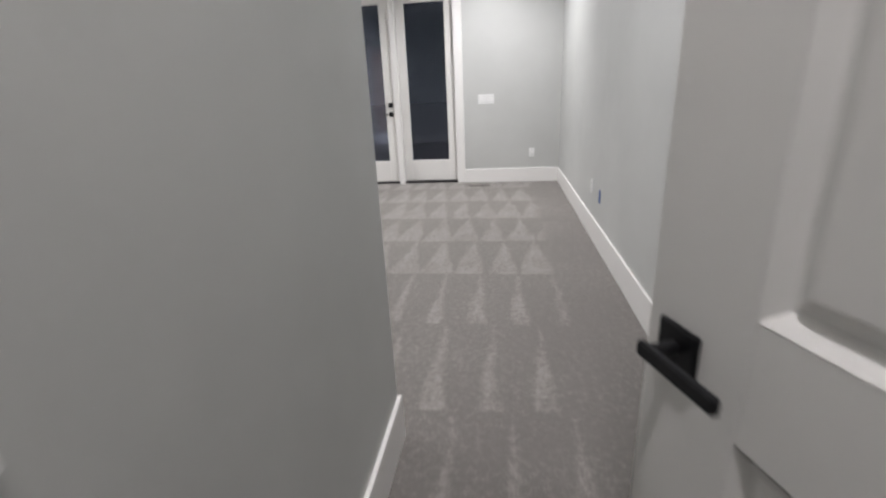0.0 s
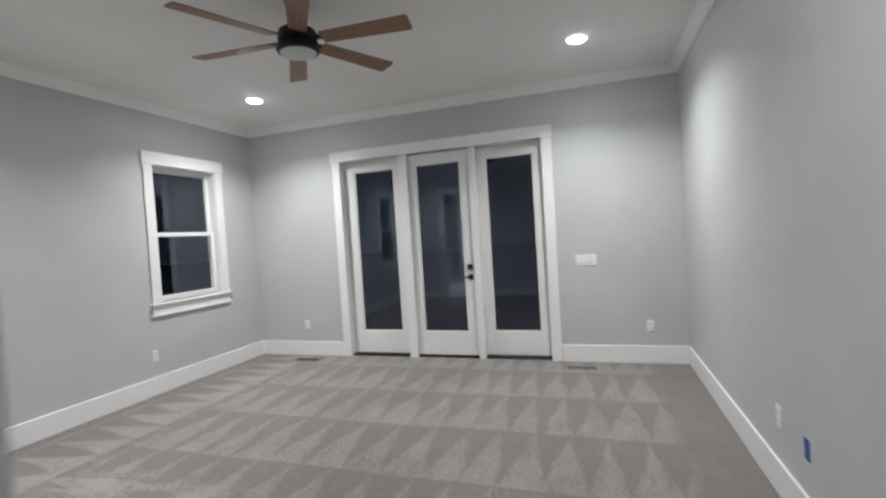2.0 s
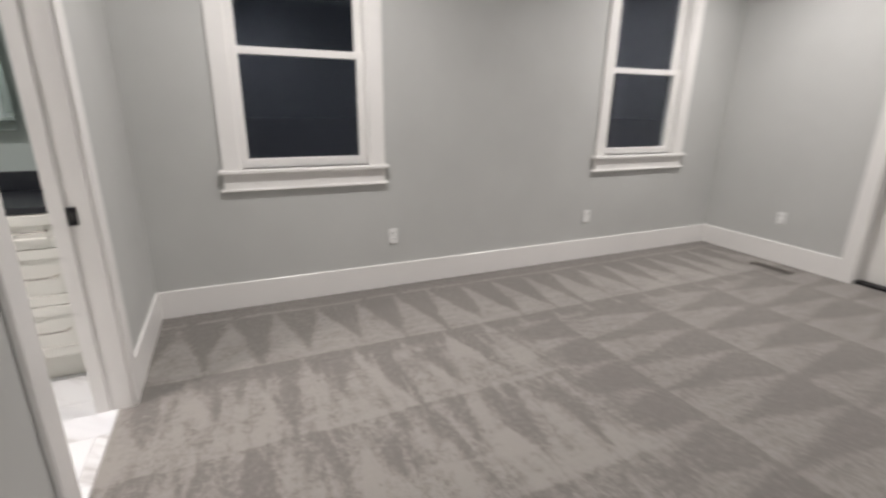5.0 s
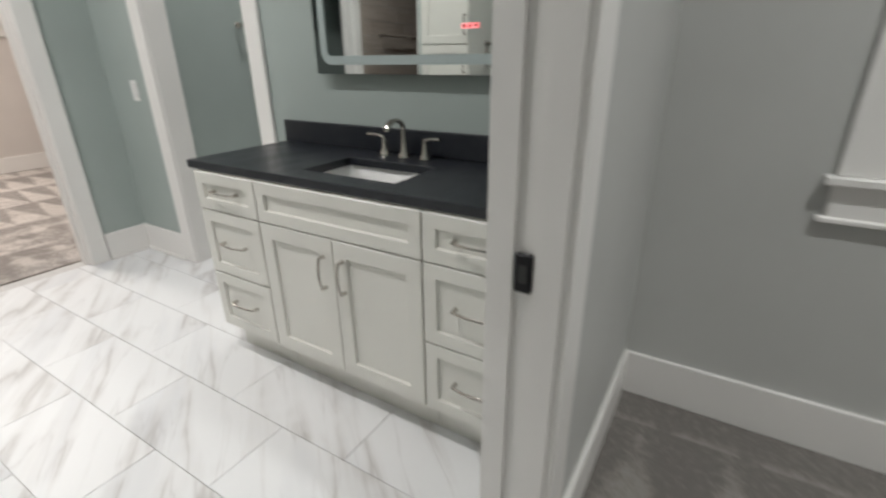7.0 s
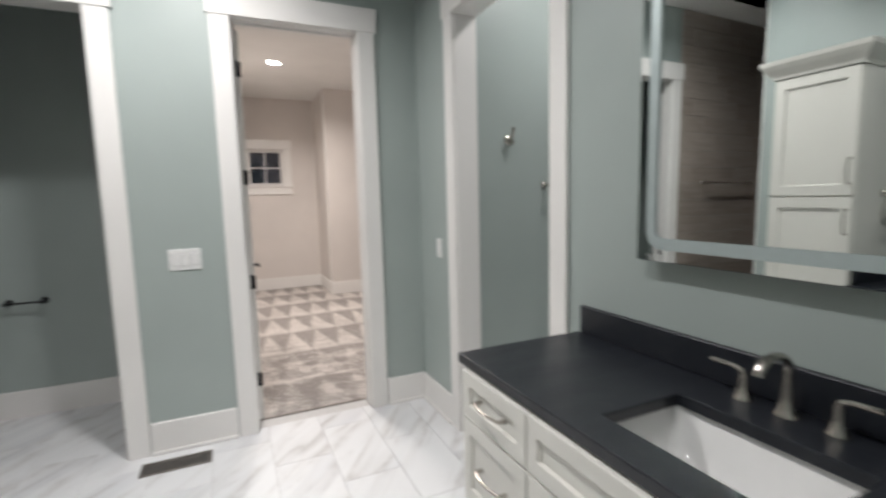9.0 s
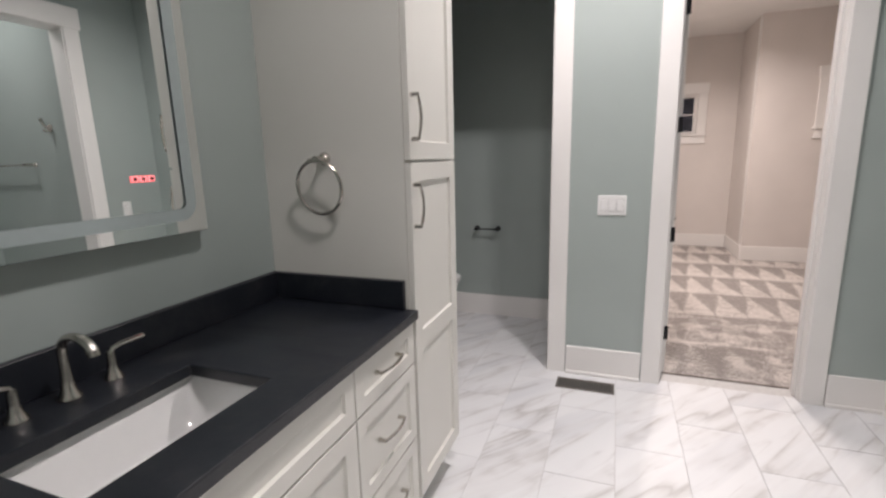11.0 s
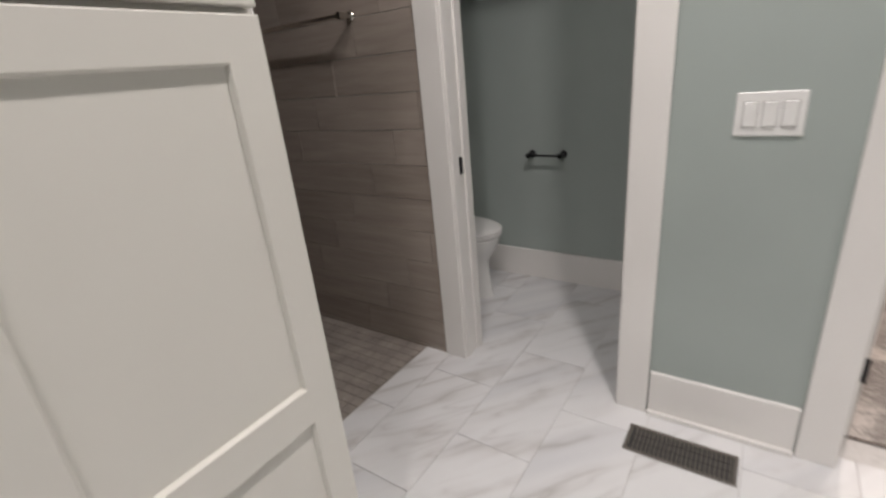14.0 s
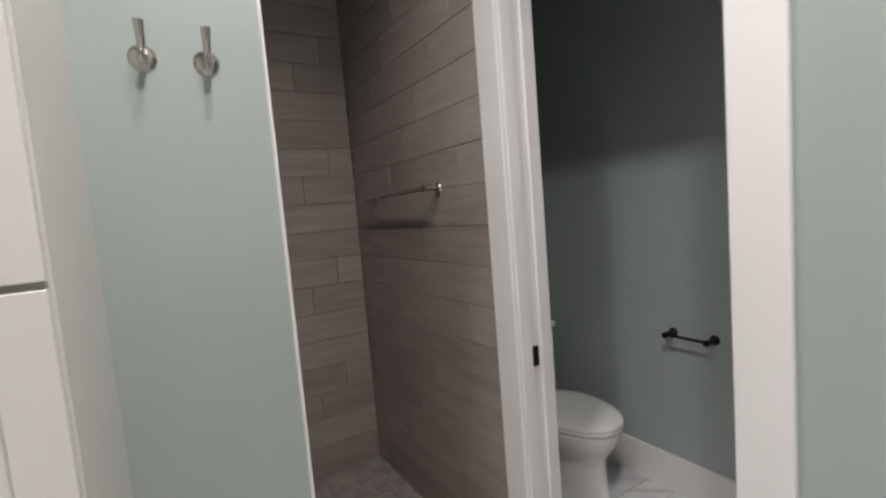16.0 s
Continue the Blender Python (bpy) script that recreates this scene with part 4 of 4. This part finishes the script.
def countertop(ox, oy, turn, x0, x1, depth, sx0, sx1, sy0, sy1, end_splash, label):
    th = thing("countertop", ox, oy, 0, label, "countertop", "vanity tops", turn)
    bm = bmesh.new()
    us, vs = [x0, sx0, sx1, x1], [-depth, sy0, sy1, 0]
    cache = {}

    def v(i, j, z):
        if (i, j, z) not in cache:
            cache[(i, j, z)] = bm.verts.new((us[i], vs[j], z))
        return cache[(i, j, z)]
    for i in range(3):
        for j in range(3):
            if (i, j) == (1, 1):
                continue
            bm.faces.new([v(i, j, TOP), v(i + 1, j, TOP), v(i + 1, j + 1, TOP), v(i, j + 1, TOP)])
            bm.faces.new([v(i, j, CABTOP), v(i, j + 1, CABTOP), v(i + 1, j + 1, CABTOP), v(i + 1, j, CABTOP)])
    for i in range(3):
        for j, k in ((0, 0), (3, 3)):
            bm.faces.new([v(i, j, CABTOP), v(i + 1, j, CABTOP), v(i + 1, j, TOP), v(i, j, TOP)])
            bm.faces.new([v(j, i, CABTOP), v(j, i + 1, CABTOP), v(j, i + 1, TOP), v(j, i, TOP)])
    for a, b in (((1, 1), (2, 1)), ((1, 2), (2, 2)), ((1, 1), (1, 2)), ((2, 1), (2, 2))):
        bm.faces.new([v(*a, CABTOP), v(*b, CABTOP), v(*b, TOP), v(*a, TOP)])
    bmesh.ops.recalc_face_normals(bm, faces=bm.faces)
    es = [e for e in bm.edges if len(e.link_faces) == 2 and e.calc_face_angle() > 1.0]
    bmesh.ops.bevel(bm, geom=es, offset=0.004, segments=2, affect="EDGES", profile=0.5)
    part("slab", bm, STONE, th)
    part("backsplash", box(bmesh.new(), x0 + (0.012 if not end_splash else 0), x1, -0.02, 0, TOP, TOP + 0.102, 0.003), STONE, th)
    if end_splash:
        part("side_splash", box(bmesh.new(), x1 - 0.02, x1, -depth + 0.045, -0.0205, TOP, TOP + 0.102, 0.003), STONE, th)
    return th


def rounded(w, d, r, n=5):
    pts = []
    for cx, cy, a0 in ((w - r, d - r, 0), (-w + r, d - r, 90), (-w + r, -d + r, 180), (w - r, -d + r, 270)):
        for k in range(n + 1):
            a = radians(a0 + 90 * k / n)
            pts.append((cx + r * math.cos(a), cy + r * math.sin(a)))
    return pts


def basin(x, y, turn, w, d, label):
    """Undermount basin hung under the stone: sloped inner walls, rounded floor, drain."""
    th = thing("sink", x, y, CABTOP, label, "sink", "sinks", turn)
    bm = bmesh.new()
    rings = []
    for rw, rd, r, z in ((w + 0.03, d + 0.03, 0.04, -0.001), (w + 0.004, d + 0.004, 0.02, -0.001), (w - 0.002, d - 0.002, 0.025, -0.012), (w - 0.015, d - 0.015, 0.04, -0.09), (w - 0.035, d - 0.035, 0.05, -0.125), (w - 0.09, d - 0.075, 0.04, -0.140), (0.03, 0.03, 0.028, -0.146),
                         (w + 0.012 - 0.09, d + 0.012 - 0.075, 0.04, -0.155), (w + 0.012, d + 0.012, 0.05, -0.09), (w + 0.03, d + 0.03, 0.04, -0.012)):
        rings.append([bm.verts.new((px, py, z)) for px, py in rounded(rw, rd, r)])
    n = len(rings[0])
    for a, b in zip(rings[:7], rings[1:7]):
        for k in range(n):
            bm.faces.new((a[k], a[(k + 1) % n], b[(k + 1) % n], b[k]))
    bm.faces.new(rings[6])
    for a, b in ((rings[0], rings[9]), (rings[9], rings[8]), (rings[8], rings[7])):
        for k in range(n):
            bm.faces.new((a[k], b[k], b[(k + 1) % n], a[(k + 1) % n]))
    bm.faces.new(rings[7])
    part("bowl", bm, CERAMIC, th, smooth=True)
    part("drain", lathe(bmesh.new(), [(0.024, -0.146), (0.026, -0.143), (0.018, -0.141), (0.016, -0.143)], 20), CHROME, th, "polished metal drain", True)
    return th


def faucet(x, y, turn, label):
    """Widespread tap: arched spout between two lever handles on flared bases."""
    th = thing("faucet", x, y, TOP, label, "faucet", "faucets", turn)
    th.scale = (1.0, 1.04, 0.8)
    bm = bmesh.new()
    lathe(bm, [(0.025, 0.0), (0.025, 0.006), (0.017, 0.020), (0.0120, 0.055), (0.0100, 0.10)], 20)
    pts = [(0, 0, 0.095), (0, 0, 0.13)]
    for k in range(13):
        a = radians(180 - 160 * k / 12)
        pts.append((0, -0.052 - 0.052 * math.cos(a), 0.138 + 0.05 * math.sin(a)))
    tube(bm, pts, 0.0098, 14, True, 0.0120)
    part("spout", bm, NICKEL, th, "brushed nickel arched spout", True)
    part("aerator", tube(bmesh.new(), [(0, -0.1005, 0.157), (0, -0.1035, 0.143)], 0.0126, 14), NICKEL, th, smooth=True)
    for s in (-1, 1):
        bm = bmesh.new()
        lathe(bm, [(0.022, 0.0), (0.022, 0.006), (0.0155, 0.018), (0.0105, 0.045), (0.0095, 0.075), (0.0085, 0.086)], 20, (s * 0.10, 0, 0))
        h = part("handle", bm, NICKEL, th, "brushed nickel lever handle", True)
        bm = bmesh.new()
        tube(bm, [(s * 0.10, 0, 0.078), (s * 0.106, 0.0, 0.093), (s * 0.125, -0.003, 0.100), (s * 0.178, -0.010, 0.104)], 0.0075, 10, True, 0.0085)
        part("lever", bm, NICKEL, h, "", True)
    return th


def ring_band(bm, w, d, inset, width, r, y):
    """Flat rounded-rectangle band in the xz plane."""
    a = rounded(w - inset, d - inset, r, 6)
    b = rounded(w - inset - width, d - inset - width, max(0.01, r - width), 6)
    va = [bm.verts.new((p[0], y, p[1])) for p in a]
    vb = [bm.verts.new((p[0], y, p[1])) for p in b]
    n = len(a)
    for k in range(n):
        bm.faces.new((va[k], va[(k + 1) % n], vb[(k + 1) % n], vb[k]))
    bmesh.ops.recalc_face_normals(bm, faces=bm.faces)
    bmesh.ops.solidify(bm, geom=bm.faces[:], thickness=-0.0015)
    return bm


def mirror(x, y, turn, z0, z1, w, label):
    th = thing("lighted_mirror", x, y, (z0 + z1) / 2, label, "mirror", "mirrors", turn)
    th.matrix_world = th.matrix_world @ Matrix.Translation((0, -0.004, 0)) @ Matrix.Rotation(radians(-0.45), 4, "X")
    h, d = (z1 - z0) / 2, 0.042
    part("back_box", boxes((-w / 2 + 0.05, w / 2 - 0.05, -d + 0.006, 0, -h + 0.05, h - 0.05)), BLACK, th)
    part("glass", box(bmesh.new(), -w / 2, w / 2, -d, -d + 0.006, -h, h, 0.001), MIRROR, th, "silvered mirror glass")
    part("frosted_band", ring_band(bmesh.new(), w / 2, h, 0.036, 0.034, 0.055, -d - 0.004), FROST, th, "frosted unlit light band")
    for k in range(3):
        cx = w / 2 - 0.2205 + k * 0.0235
        bm = bmesh.new()
        box(bm, cx, cx + 0.0175, -d - 0.004, -d - 0.0002, -h + 0.152, -h + 0.168)
        t = part("touch_icon", bm, RED, th, "glowing red touch icon")
        part("icon_mark", boxes((cx + 0.0035, cx + 0.0140, -d - 0.0046, -d - 0.004, -h + 0.1555, -h + 0.1645)), SLOT, t)
    return th


# vanity under the west wall
V1D = 0.542
drawer_unit(BW, 0, 90, 0.0, 0.362, V1D, "pale grey three-drawer vanity cabinet with shaker fronts")
sink_unit(BW, 0, 90, 0.362, 1.106, V1D, "pale grey two-door vanity sink cabinet with shaker fronts")
drawer_unit(BW, 0, 90, 1.106, 1.47, V1D, "pale grey three-drawer vanity cabinet with shaker fronts")
part("filler", boxes((1.471, 1.498, -V1D + 0.004, -0.02, TOE, CABTOP)), CABINET, thing("filler_strip", BW, 0, 0, "pale grey filler strip beside the vanity drawers", "filler strip", turn=90))
countertop(BW, 0, 90, -0.05, 1.498, 0.531, 0.516, 0.932, -0.429, -0.175, False, "honed black stone vanity top with backsplash")
basin(BW + 0.302, 0.724, 90, 0.222, 0.141, "white rectangular undermount ceramic sink under black stone")
faucet(BW + 0.067, 0.712, 90, "brushed nickel widespread faucet on black stone")
mirror(BW, 0.722, 90, 1.213, 2.06, 0.932, "frameless mirror with frosted band on green wall")

# vanity under the east wall
V2D = 0.575
drawer_unit(BE, 0, -90, -0.300, 0.096, V2D, "pale grey three-drawer vanity cabinet beside the tall cabinet")
sink_unit(BE, 0, -90, -1.09, -0.300, V2D, "pale grey two-door vanity sink cabinet with shaker fronts")
drawer_unit(BE, 0, -90, -1.45, -1.09, V2D, "pale grey three-drawer vanity cabinet with shaker fronts")
part("filler", boxes((-1.498, -1.451, -V2D + 0.004, -0.02, TOE, CABTOP)), CABINET, thing("filler_strip", BE, 0, 0, "pale grey filler strip beside the vanity drawers", "filler strip", turn=-90))
countertop(BE, 0, -90, -1.498, 0.097, 0.595, -0.911, -0.480, -0.458, -0.20, True, "honed black stone vanity top with side splash")
basin(BE - 0.329, 0.6955, -90, 0.235, 0.147, "white rectangular undermount ceramic sink under black stone")
faucet(BE - 0.085, 0.6955, -90, "brushed nickel widespread faucet on black stone")
mirror(BE, 0.699, -90, 1.213, 2.06, 0.932, "frameless mirror with frosted band on green wall")

# tall cabinet
lin = thing("linen_cabinet", BE, -0.098, 0, "tall pale grey linen cabinet with two shaker doors", "cabinet", turn=-90)
LW, LD, LH = 0.450, 0.582, 2.14
part("carcass", boxes((0.0, LW, -LD + 0.022, 0, TOE, LH)), CABINET, lin)
part("toe_kick", boxes((0.004, LW - 0.004, -LD + 0.09, -0.01, 0.0, TOE)), CABINET, lin)
up = shaker("door", 0.004, LW - 0.004, 1.406, 2.118, -LD, lin, 0.06, None, "upper shaker door")
lo = shaker("door", 0.004, LW - 0.004, 0.158, 1.396, -LD, lin, 0.06, 0.768, "lower shaker door with middle rail")
bar_pull(up, 0.024, -LD, 1.542, 0.145, True)
bar_pull(lo, 0.024, -LD, 1.255, 0.145, True)
bm = bmesh.new()
prof = [(0.0, 2.122), (0.010, 2.122), (0.016, 2.138), (0.045, 2.178), (0.062, 2.205), (0.068, 2.228), (0.0, 2.228)]
loops = []
for d, z in prof:
    loops.append([bm.verts.new(p) for p in ((-d, 0.0, z), (-d, -LD + 0.002 - d, z), (LW + d, -LD + 0.002 - d, z), (LW + d, 0.0, z))])
for a, b in zip(loops, loops[1:]):
    for k in range(3):
        bm.faces.new((a[k], a[k + 1], b[k + 1], b[k]))
bm.faces.new(loops[-1])
bm.faces.new(loops[0])
part("crown", bm, CABINET, lin, "flared crown on top")


# ---- hardware on the walls ----
def flange(bm, x, z, y0, r=0.026, out=0.016):
    lathe(bm, [(r, y0), (r, y0 - 0.004), (r * 0.8, y0 - out * 0.7), (r * 0.45, y0 - out)], 20, (x, 0, z), "y")


def towel_ring(x, y, z, turn):
    th = thing("towel_ring", x, y, z, "brushed nickel towel ring on the cabinet side", "towel ring", turn=turn)
    bm = bmesh.new()
    flange(bm, 0, 0, 0.0, 0.024)
    tube(bm, [(0, -0.008, 0), (0, -0.058, 0)], 0.010, 12, True, 0.012)
    tube(bm, [(-0.028, -0.052, -0.004), (0.028, -0.052, -0.004)], 0.0085, 12)
    part("mount", bm, NICKEL, th, smooth=True)
    bm = bmesh.new()
    pts = [(0.088 * math.sin(a), -0.052 - 0.010 * (math.cos(a) - 1), -0.095 + 0.092 * math.cos(a)) for a in (2 * math.pi * k / 40 for k in range(41))]
    tube(bm, pts, 0.0062, 10, False)
    part("ring", bm, NICKEL, th, "thin nickel ring", True)
    return th


def towel_bar(x, y, z, turn, length, metal, label, name="towel_bar", r=0.0075, out=0.065):
    th = thing(name, x, y, z, label, "towel bar" if name == "towel_bar" else "paper holder", turn=turn)
    for s in (-1, 1):
        bm = bmesh.new()
        flange(bm, s * length / 2, 0, 0.0, 0.022)
        tube(bm, [(s * length / 2, -0.006, 0), (s * length / 2, -out - 0.012, 0)], 0.0085, 12, True, 0.015)
        part("post", bm, metal, th, smooth=True)
    part("bar", tube(bmesh.new(), [(-length / 2, -out, 0), (length / 2, -out, 0)], r, 12), metal, th, smooth=True)
    return th


def robe_hook(x, y, z, turn):
    th = thing("robe_hook", x, y, z, "brushed nickel double robe hook on green wall", "hook", "robe hooks", turn)
    bm = bmesh.new()
    lathe(bm, [(0.031, 0.0), (0.031, -0.003), (0.027, -0.008), (0.014, -0.015)], 24, (0, 0, 0), "y")
    part("base", bm, NICKEL, th, smooth=True)
    bm = bmesh.new()
    tube(bm, [(0, -0.010, 0.0), (0, -0.028, 0.004), (0, -0.042, 0.022), (0, -0.052, 0.05), (0, -0.058, 0.07)], 0.0065, 12, True, 0.012)
    part("upper_hook", bm, NICKEL, th, smooth=True)
    bm = bmesh.new()
    tube(bm, [(0, -0.012, 0.0), (0, -0.022, -0.018), (0, -0.034, -0.028), (0, -0.046, -0.022), (0, -0.050, -0.008)], 0.0070, 12, True, 0.0090)
    part("lower_hook", bm, NICKEL, th, smooth=True)
    return th


HOOKY, HOOKZ = (-0.688, -0.826), 1.872
towel_ring(-0.662, -0.098, 1.415, 180)
robe_hook(BE, HOOKY[0], HOOKZ, -90)
robe_hook(BE, HOOKY[1], HOOKZ, -90)
robe_hook(-3.41, -1.125, 1.755, 180)
towel_bar(-3.98, -1.125, 1.485, 180, 0.62, NICKEL, "brushed nickel towel bar in the side room")
towel_bar(0.205, BS + 0.012, 1.543, 180, 0.63, NICKEL, "brushed nickel towel bar on wood-look tiles", r=0.0095)
towel_bar(-0.563, -2.665, 0.795, 180, 0.19, BLACK, "dark metal toilet paper holder on green wall", "toilet_paper_holder", 0.0065, 0.06)

run("corner_bead", "y", -0.965, -1, BE - 0.004, BE + 0.012, 0.0, CEIL, 0.010, TRIM, "white edge trim where green wall meets tile")

# ---- toilet ----
wc = thing("toilet", 0.34, -2.30, 0, "white ceramic toilet with closed lid", "toilet", turn=-90)


def oval(bm, rings, mat, name, seg=36, label=""):
    """Loft of egg-shaped rings: (half width, front, back, height)."""
    loops = []
    for a, f, b, z in rings:
        loop = []
        for k in range(seg):
            t = 2 * math.pi * k / seg
            s, c = math.sin(t), math.cos(t)
            cy = -0.47
            yy = cy - (abs(f - cy) if c > 0 else 0) * c if c > 0 else cy - c * abs(b - cy)
            loop.append(bm.verts.new((a * s, -abs(yy) if yy < 0 else yy, z)))
        loops.append(loop)
    for u, w in zip(loops, loops[1:]):
        for k in range(seg):
            bm.faces.new((u[k], u[(k + 1) % seg], w[(k + 1) % seg], w[k]))
    bm.faces.new(loops[0])
    bm.faces.new(loops[-1])
    return part(name, bm, mat, wc, label, True)


oval(bmesh.new(), [(0.108, -0.692, -0.10, 0.0), (0.104, -0.689, -0.10, 0.012), (0.098, -0.680, -0.11, 0.06), (0.094, -0.668, -0.12, 0.19), (0.104, -0.672, -0.13, 0.240), (0.148, -0.708, -0.15, 0.292), (0.176, -0.738, -0.18, 0.345), (0.183, -0.747, -0.20, 0.383), (0.17, -0.735, -0.21, 0.392)], CERAMIC, "bowl")
oval(bmesh.new(), [(0.178, -0.748, -0.235, 0.394), (0.186, -0.756, -0.23, 0.399), (0.186, -0.756, -0.23, 0.408), (0.18, -0.75, -0.235, 0.412)], PLASTIC, "seat", label="white toilet seat")
oval(bmesh.new(), [(0.182, -0.752, -0.232, 0.414), (0.187, -0.757, -0.23, 0.419), (0.187, -0.757, -0.23, 0.428), (0.175, -0.742, -0.24, 0.436), (0.12, -0.67, -0.28, 0.441)], PLASTIC, "lid", label="closed white lid")
part("tank", box(bmesh.new(), -0.205, 0.205, -0.195, -0.012, 0.385, 0.745, 0.022, 3), CERAMIC, wc, smooth=True)
part("tank_lid", box(bmesh.new(), -0.213, 0.213, -0.203, -0.006, 0.745, 0.782, 0.010, 2), CERAMIC, wc, smooth=True)
part("pedestal", box(bmesh.new(), -0.10, 0.10, -0.30, -0.05, 0.0, 0.385, 0.02, 2), CERAMIC, wc, smooth=True)
fl = bmesh.new()
tube(fl, [(-0.15, -0.195, 0.69), (-0.15, -0.215, 0.69)], 0.011, 12)
box(fl, -0.16, -0.09, -0.222, -0.212, 0.682, 0.698, 0.003)
part("flush_lever", fl, CHROME, wc, "polished flush lever")

# ---- shower and floor pieces ----
slab("floor_shower", -0.30, 0.832, BS, 0.33, -0.09, -0.0035, MOSAICGROUT, "grout bed of the shower floor")
cache = {}


def tile_mesh(name, w, h, d, material, bev):
    """A chamfered tile: w along x, h along z, face towards -y, or flat when h is along y."""
    key = (name, round(w, 3), round(h, 3))
    if key not in cache:
        bm = bmesh.new()
        ps = [(0, 0, 0, 0), (1, 0, 0, 0), (1, 1, 0, 0), (0, 1, 0, 0)]
        low = [bm.verts.new((x * w, y * h, -d)) for x, y, _, _ in ps]
        mid_ = [bm.verts.new((x * w, y * h, -bev)) for x, y, _, _ in ps]
        up_ = [bm.verts.new((bev + x * (w - 2 * bev), bev + y * (h - 2 * bev), 0)) for x, y, _, _ in ps]
        for a, b in ((low, mid_), (mid_, up_)):
            for k in range(4):
                bm.faces.new((a[k], a[(k + 1) % 4], b[(k + 1) % 4], b[k]))
        bm.faces.new(up_)
        bm.faces.new(low[::-1])
        cache[key] = mesh_of(name, bm, material)
    return cache[key]


def lay(name, mesh, parent, m):
    ob = new(name, mesh)
    ob.parent = parent
    ob.matrix_basis = m
    return ob


def plank_wall(parent, origin, turn, x0, x1, pitch=0.152, length=0.61):
    """Courses of plank tiles, standing; local x along the wall, face towards local -y."""
    z, row = 0.018 - pitch, 0
    while z < CEIL:
        z0, z1 = max(z, 0.0), min(z + pitch, CEIL)
        x = x0 - length + (row * 0.155) % length
        while x < x1:
            a, b = max(x, x0), min(x + length, x1)
            if b - a > 0.012 and z1 - z0 > 0.012:
                me = tile_mesh("plank_tile", b - a - 0.0024, z1 - z0 - 0.0024, 0.009, PLANK, 0.001)
                lay("tile", me, parent, pose(*origin, 0, 0, turn) @ Matrix.Translation((a, -0.010 - 0.0006 * random.random(), z0)) @ Matrix.Rotation(radians(90), 4, "X"))
            x += length
        z, row = z + pitch, row + 1


plank_wall(bpy.data.objects["wall_bath_south"], (0, BS, 0), 180, -0.832, 0.44)
plank_wall(bpy.data.objects["wall_shower_east"], (0.832, 0, 0), -90, -0.33, 1.668)
plank_wall(bpy.data.objects["wall_shower_north"], (0, 0.33, 0), 0, -0.265, 0.82)

# marble floor: half bond, long side along y
floor_b = bpy.data.objects["floor_bathroom"]
PX, PY = 0.305, 0.61
for k in range(-10, 6):
    xa = -1.668 + PX * k
    if xa + PX < -4.36 or xa > 0.36:
        continue
    y = -3.055 - (0.305 if k % 2 else 0.0)
    while y < 1.575:
        for x_lo, x_hi, y_lo, y_hi in ((-4.35, -1.668, BS - 0.045, 1.573), (-1.668, -0.302, -2.66, 1.573), (-0.302, 0.36, -2.66, BS - T)):
            a, b = max(xa, x_lo), min(xa + PX, x_hi)
            c0, c1 = max(y, y_lo), min(y + PY, y_hi)
            if b - a > 0.015 and c1 - c0 > 0.015:
                lay("tile", tile_mesh("marble_tile", b - a - 0.0025, c1 - c0 - 0.0025, 0.008, MARBLE, 0.0008), floor_b, Matrix.Translation((a, c0, 0.0005 + 0.0004 * random.random())))
        y += PY

# shower floor mosaic, one joined sheet of small tiles
verts, faces = [], []
n = 0
for i in range(22):
    for j in range(39):
        x, y = -0.298 + i * 0.0512, BS + 0.012 + j * 0.0512
        if x > 0.81 or y > 0.30:
            continue
        s, h = 0.0482, -0.0008 + 0.0006 * random.random()
        base = len(verts)
        verts += [(x, y, -0.0035), (x + s, y, -0.0035), (x + s, y + s, -0.0035), (x, y + s, -0.0035), (x + 0.001, y + 0.001, h), (x + s - 0.001, y + 0.001, h), (x + s - 0.001, y + s - 0.001, h), (x + 0.001, y + s - 0.001, h)]
        faces += [(base + 4, base + 5, base + 6, base + 7)] + [(base + q, base + (q + 1) % 4, base + 4 + (q + 1) % 4, base + 4 + q) for q in range(4)]
me = bpy.data.meshes.new("mosaic")
me.from_pydata(verts, [], faces)
me.materials.append(MOSAIC)
tagged(new("mosaic", me), "small square taupe mosaic tiles on the shower floor", "floor tiles", "", "stuff")
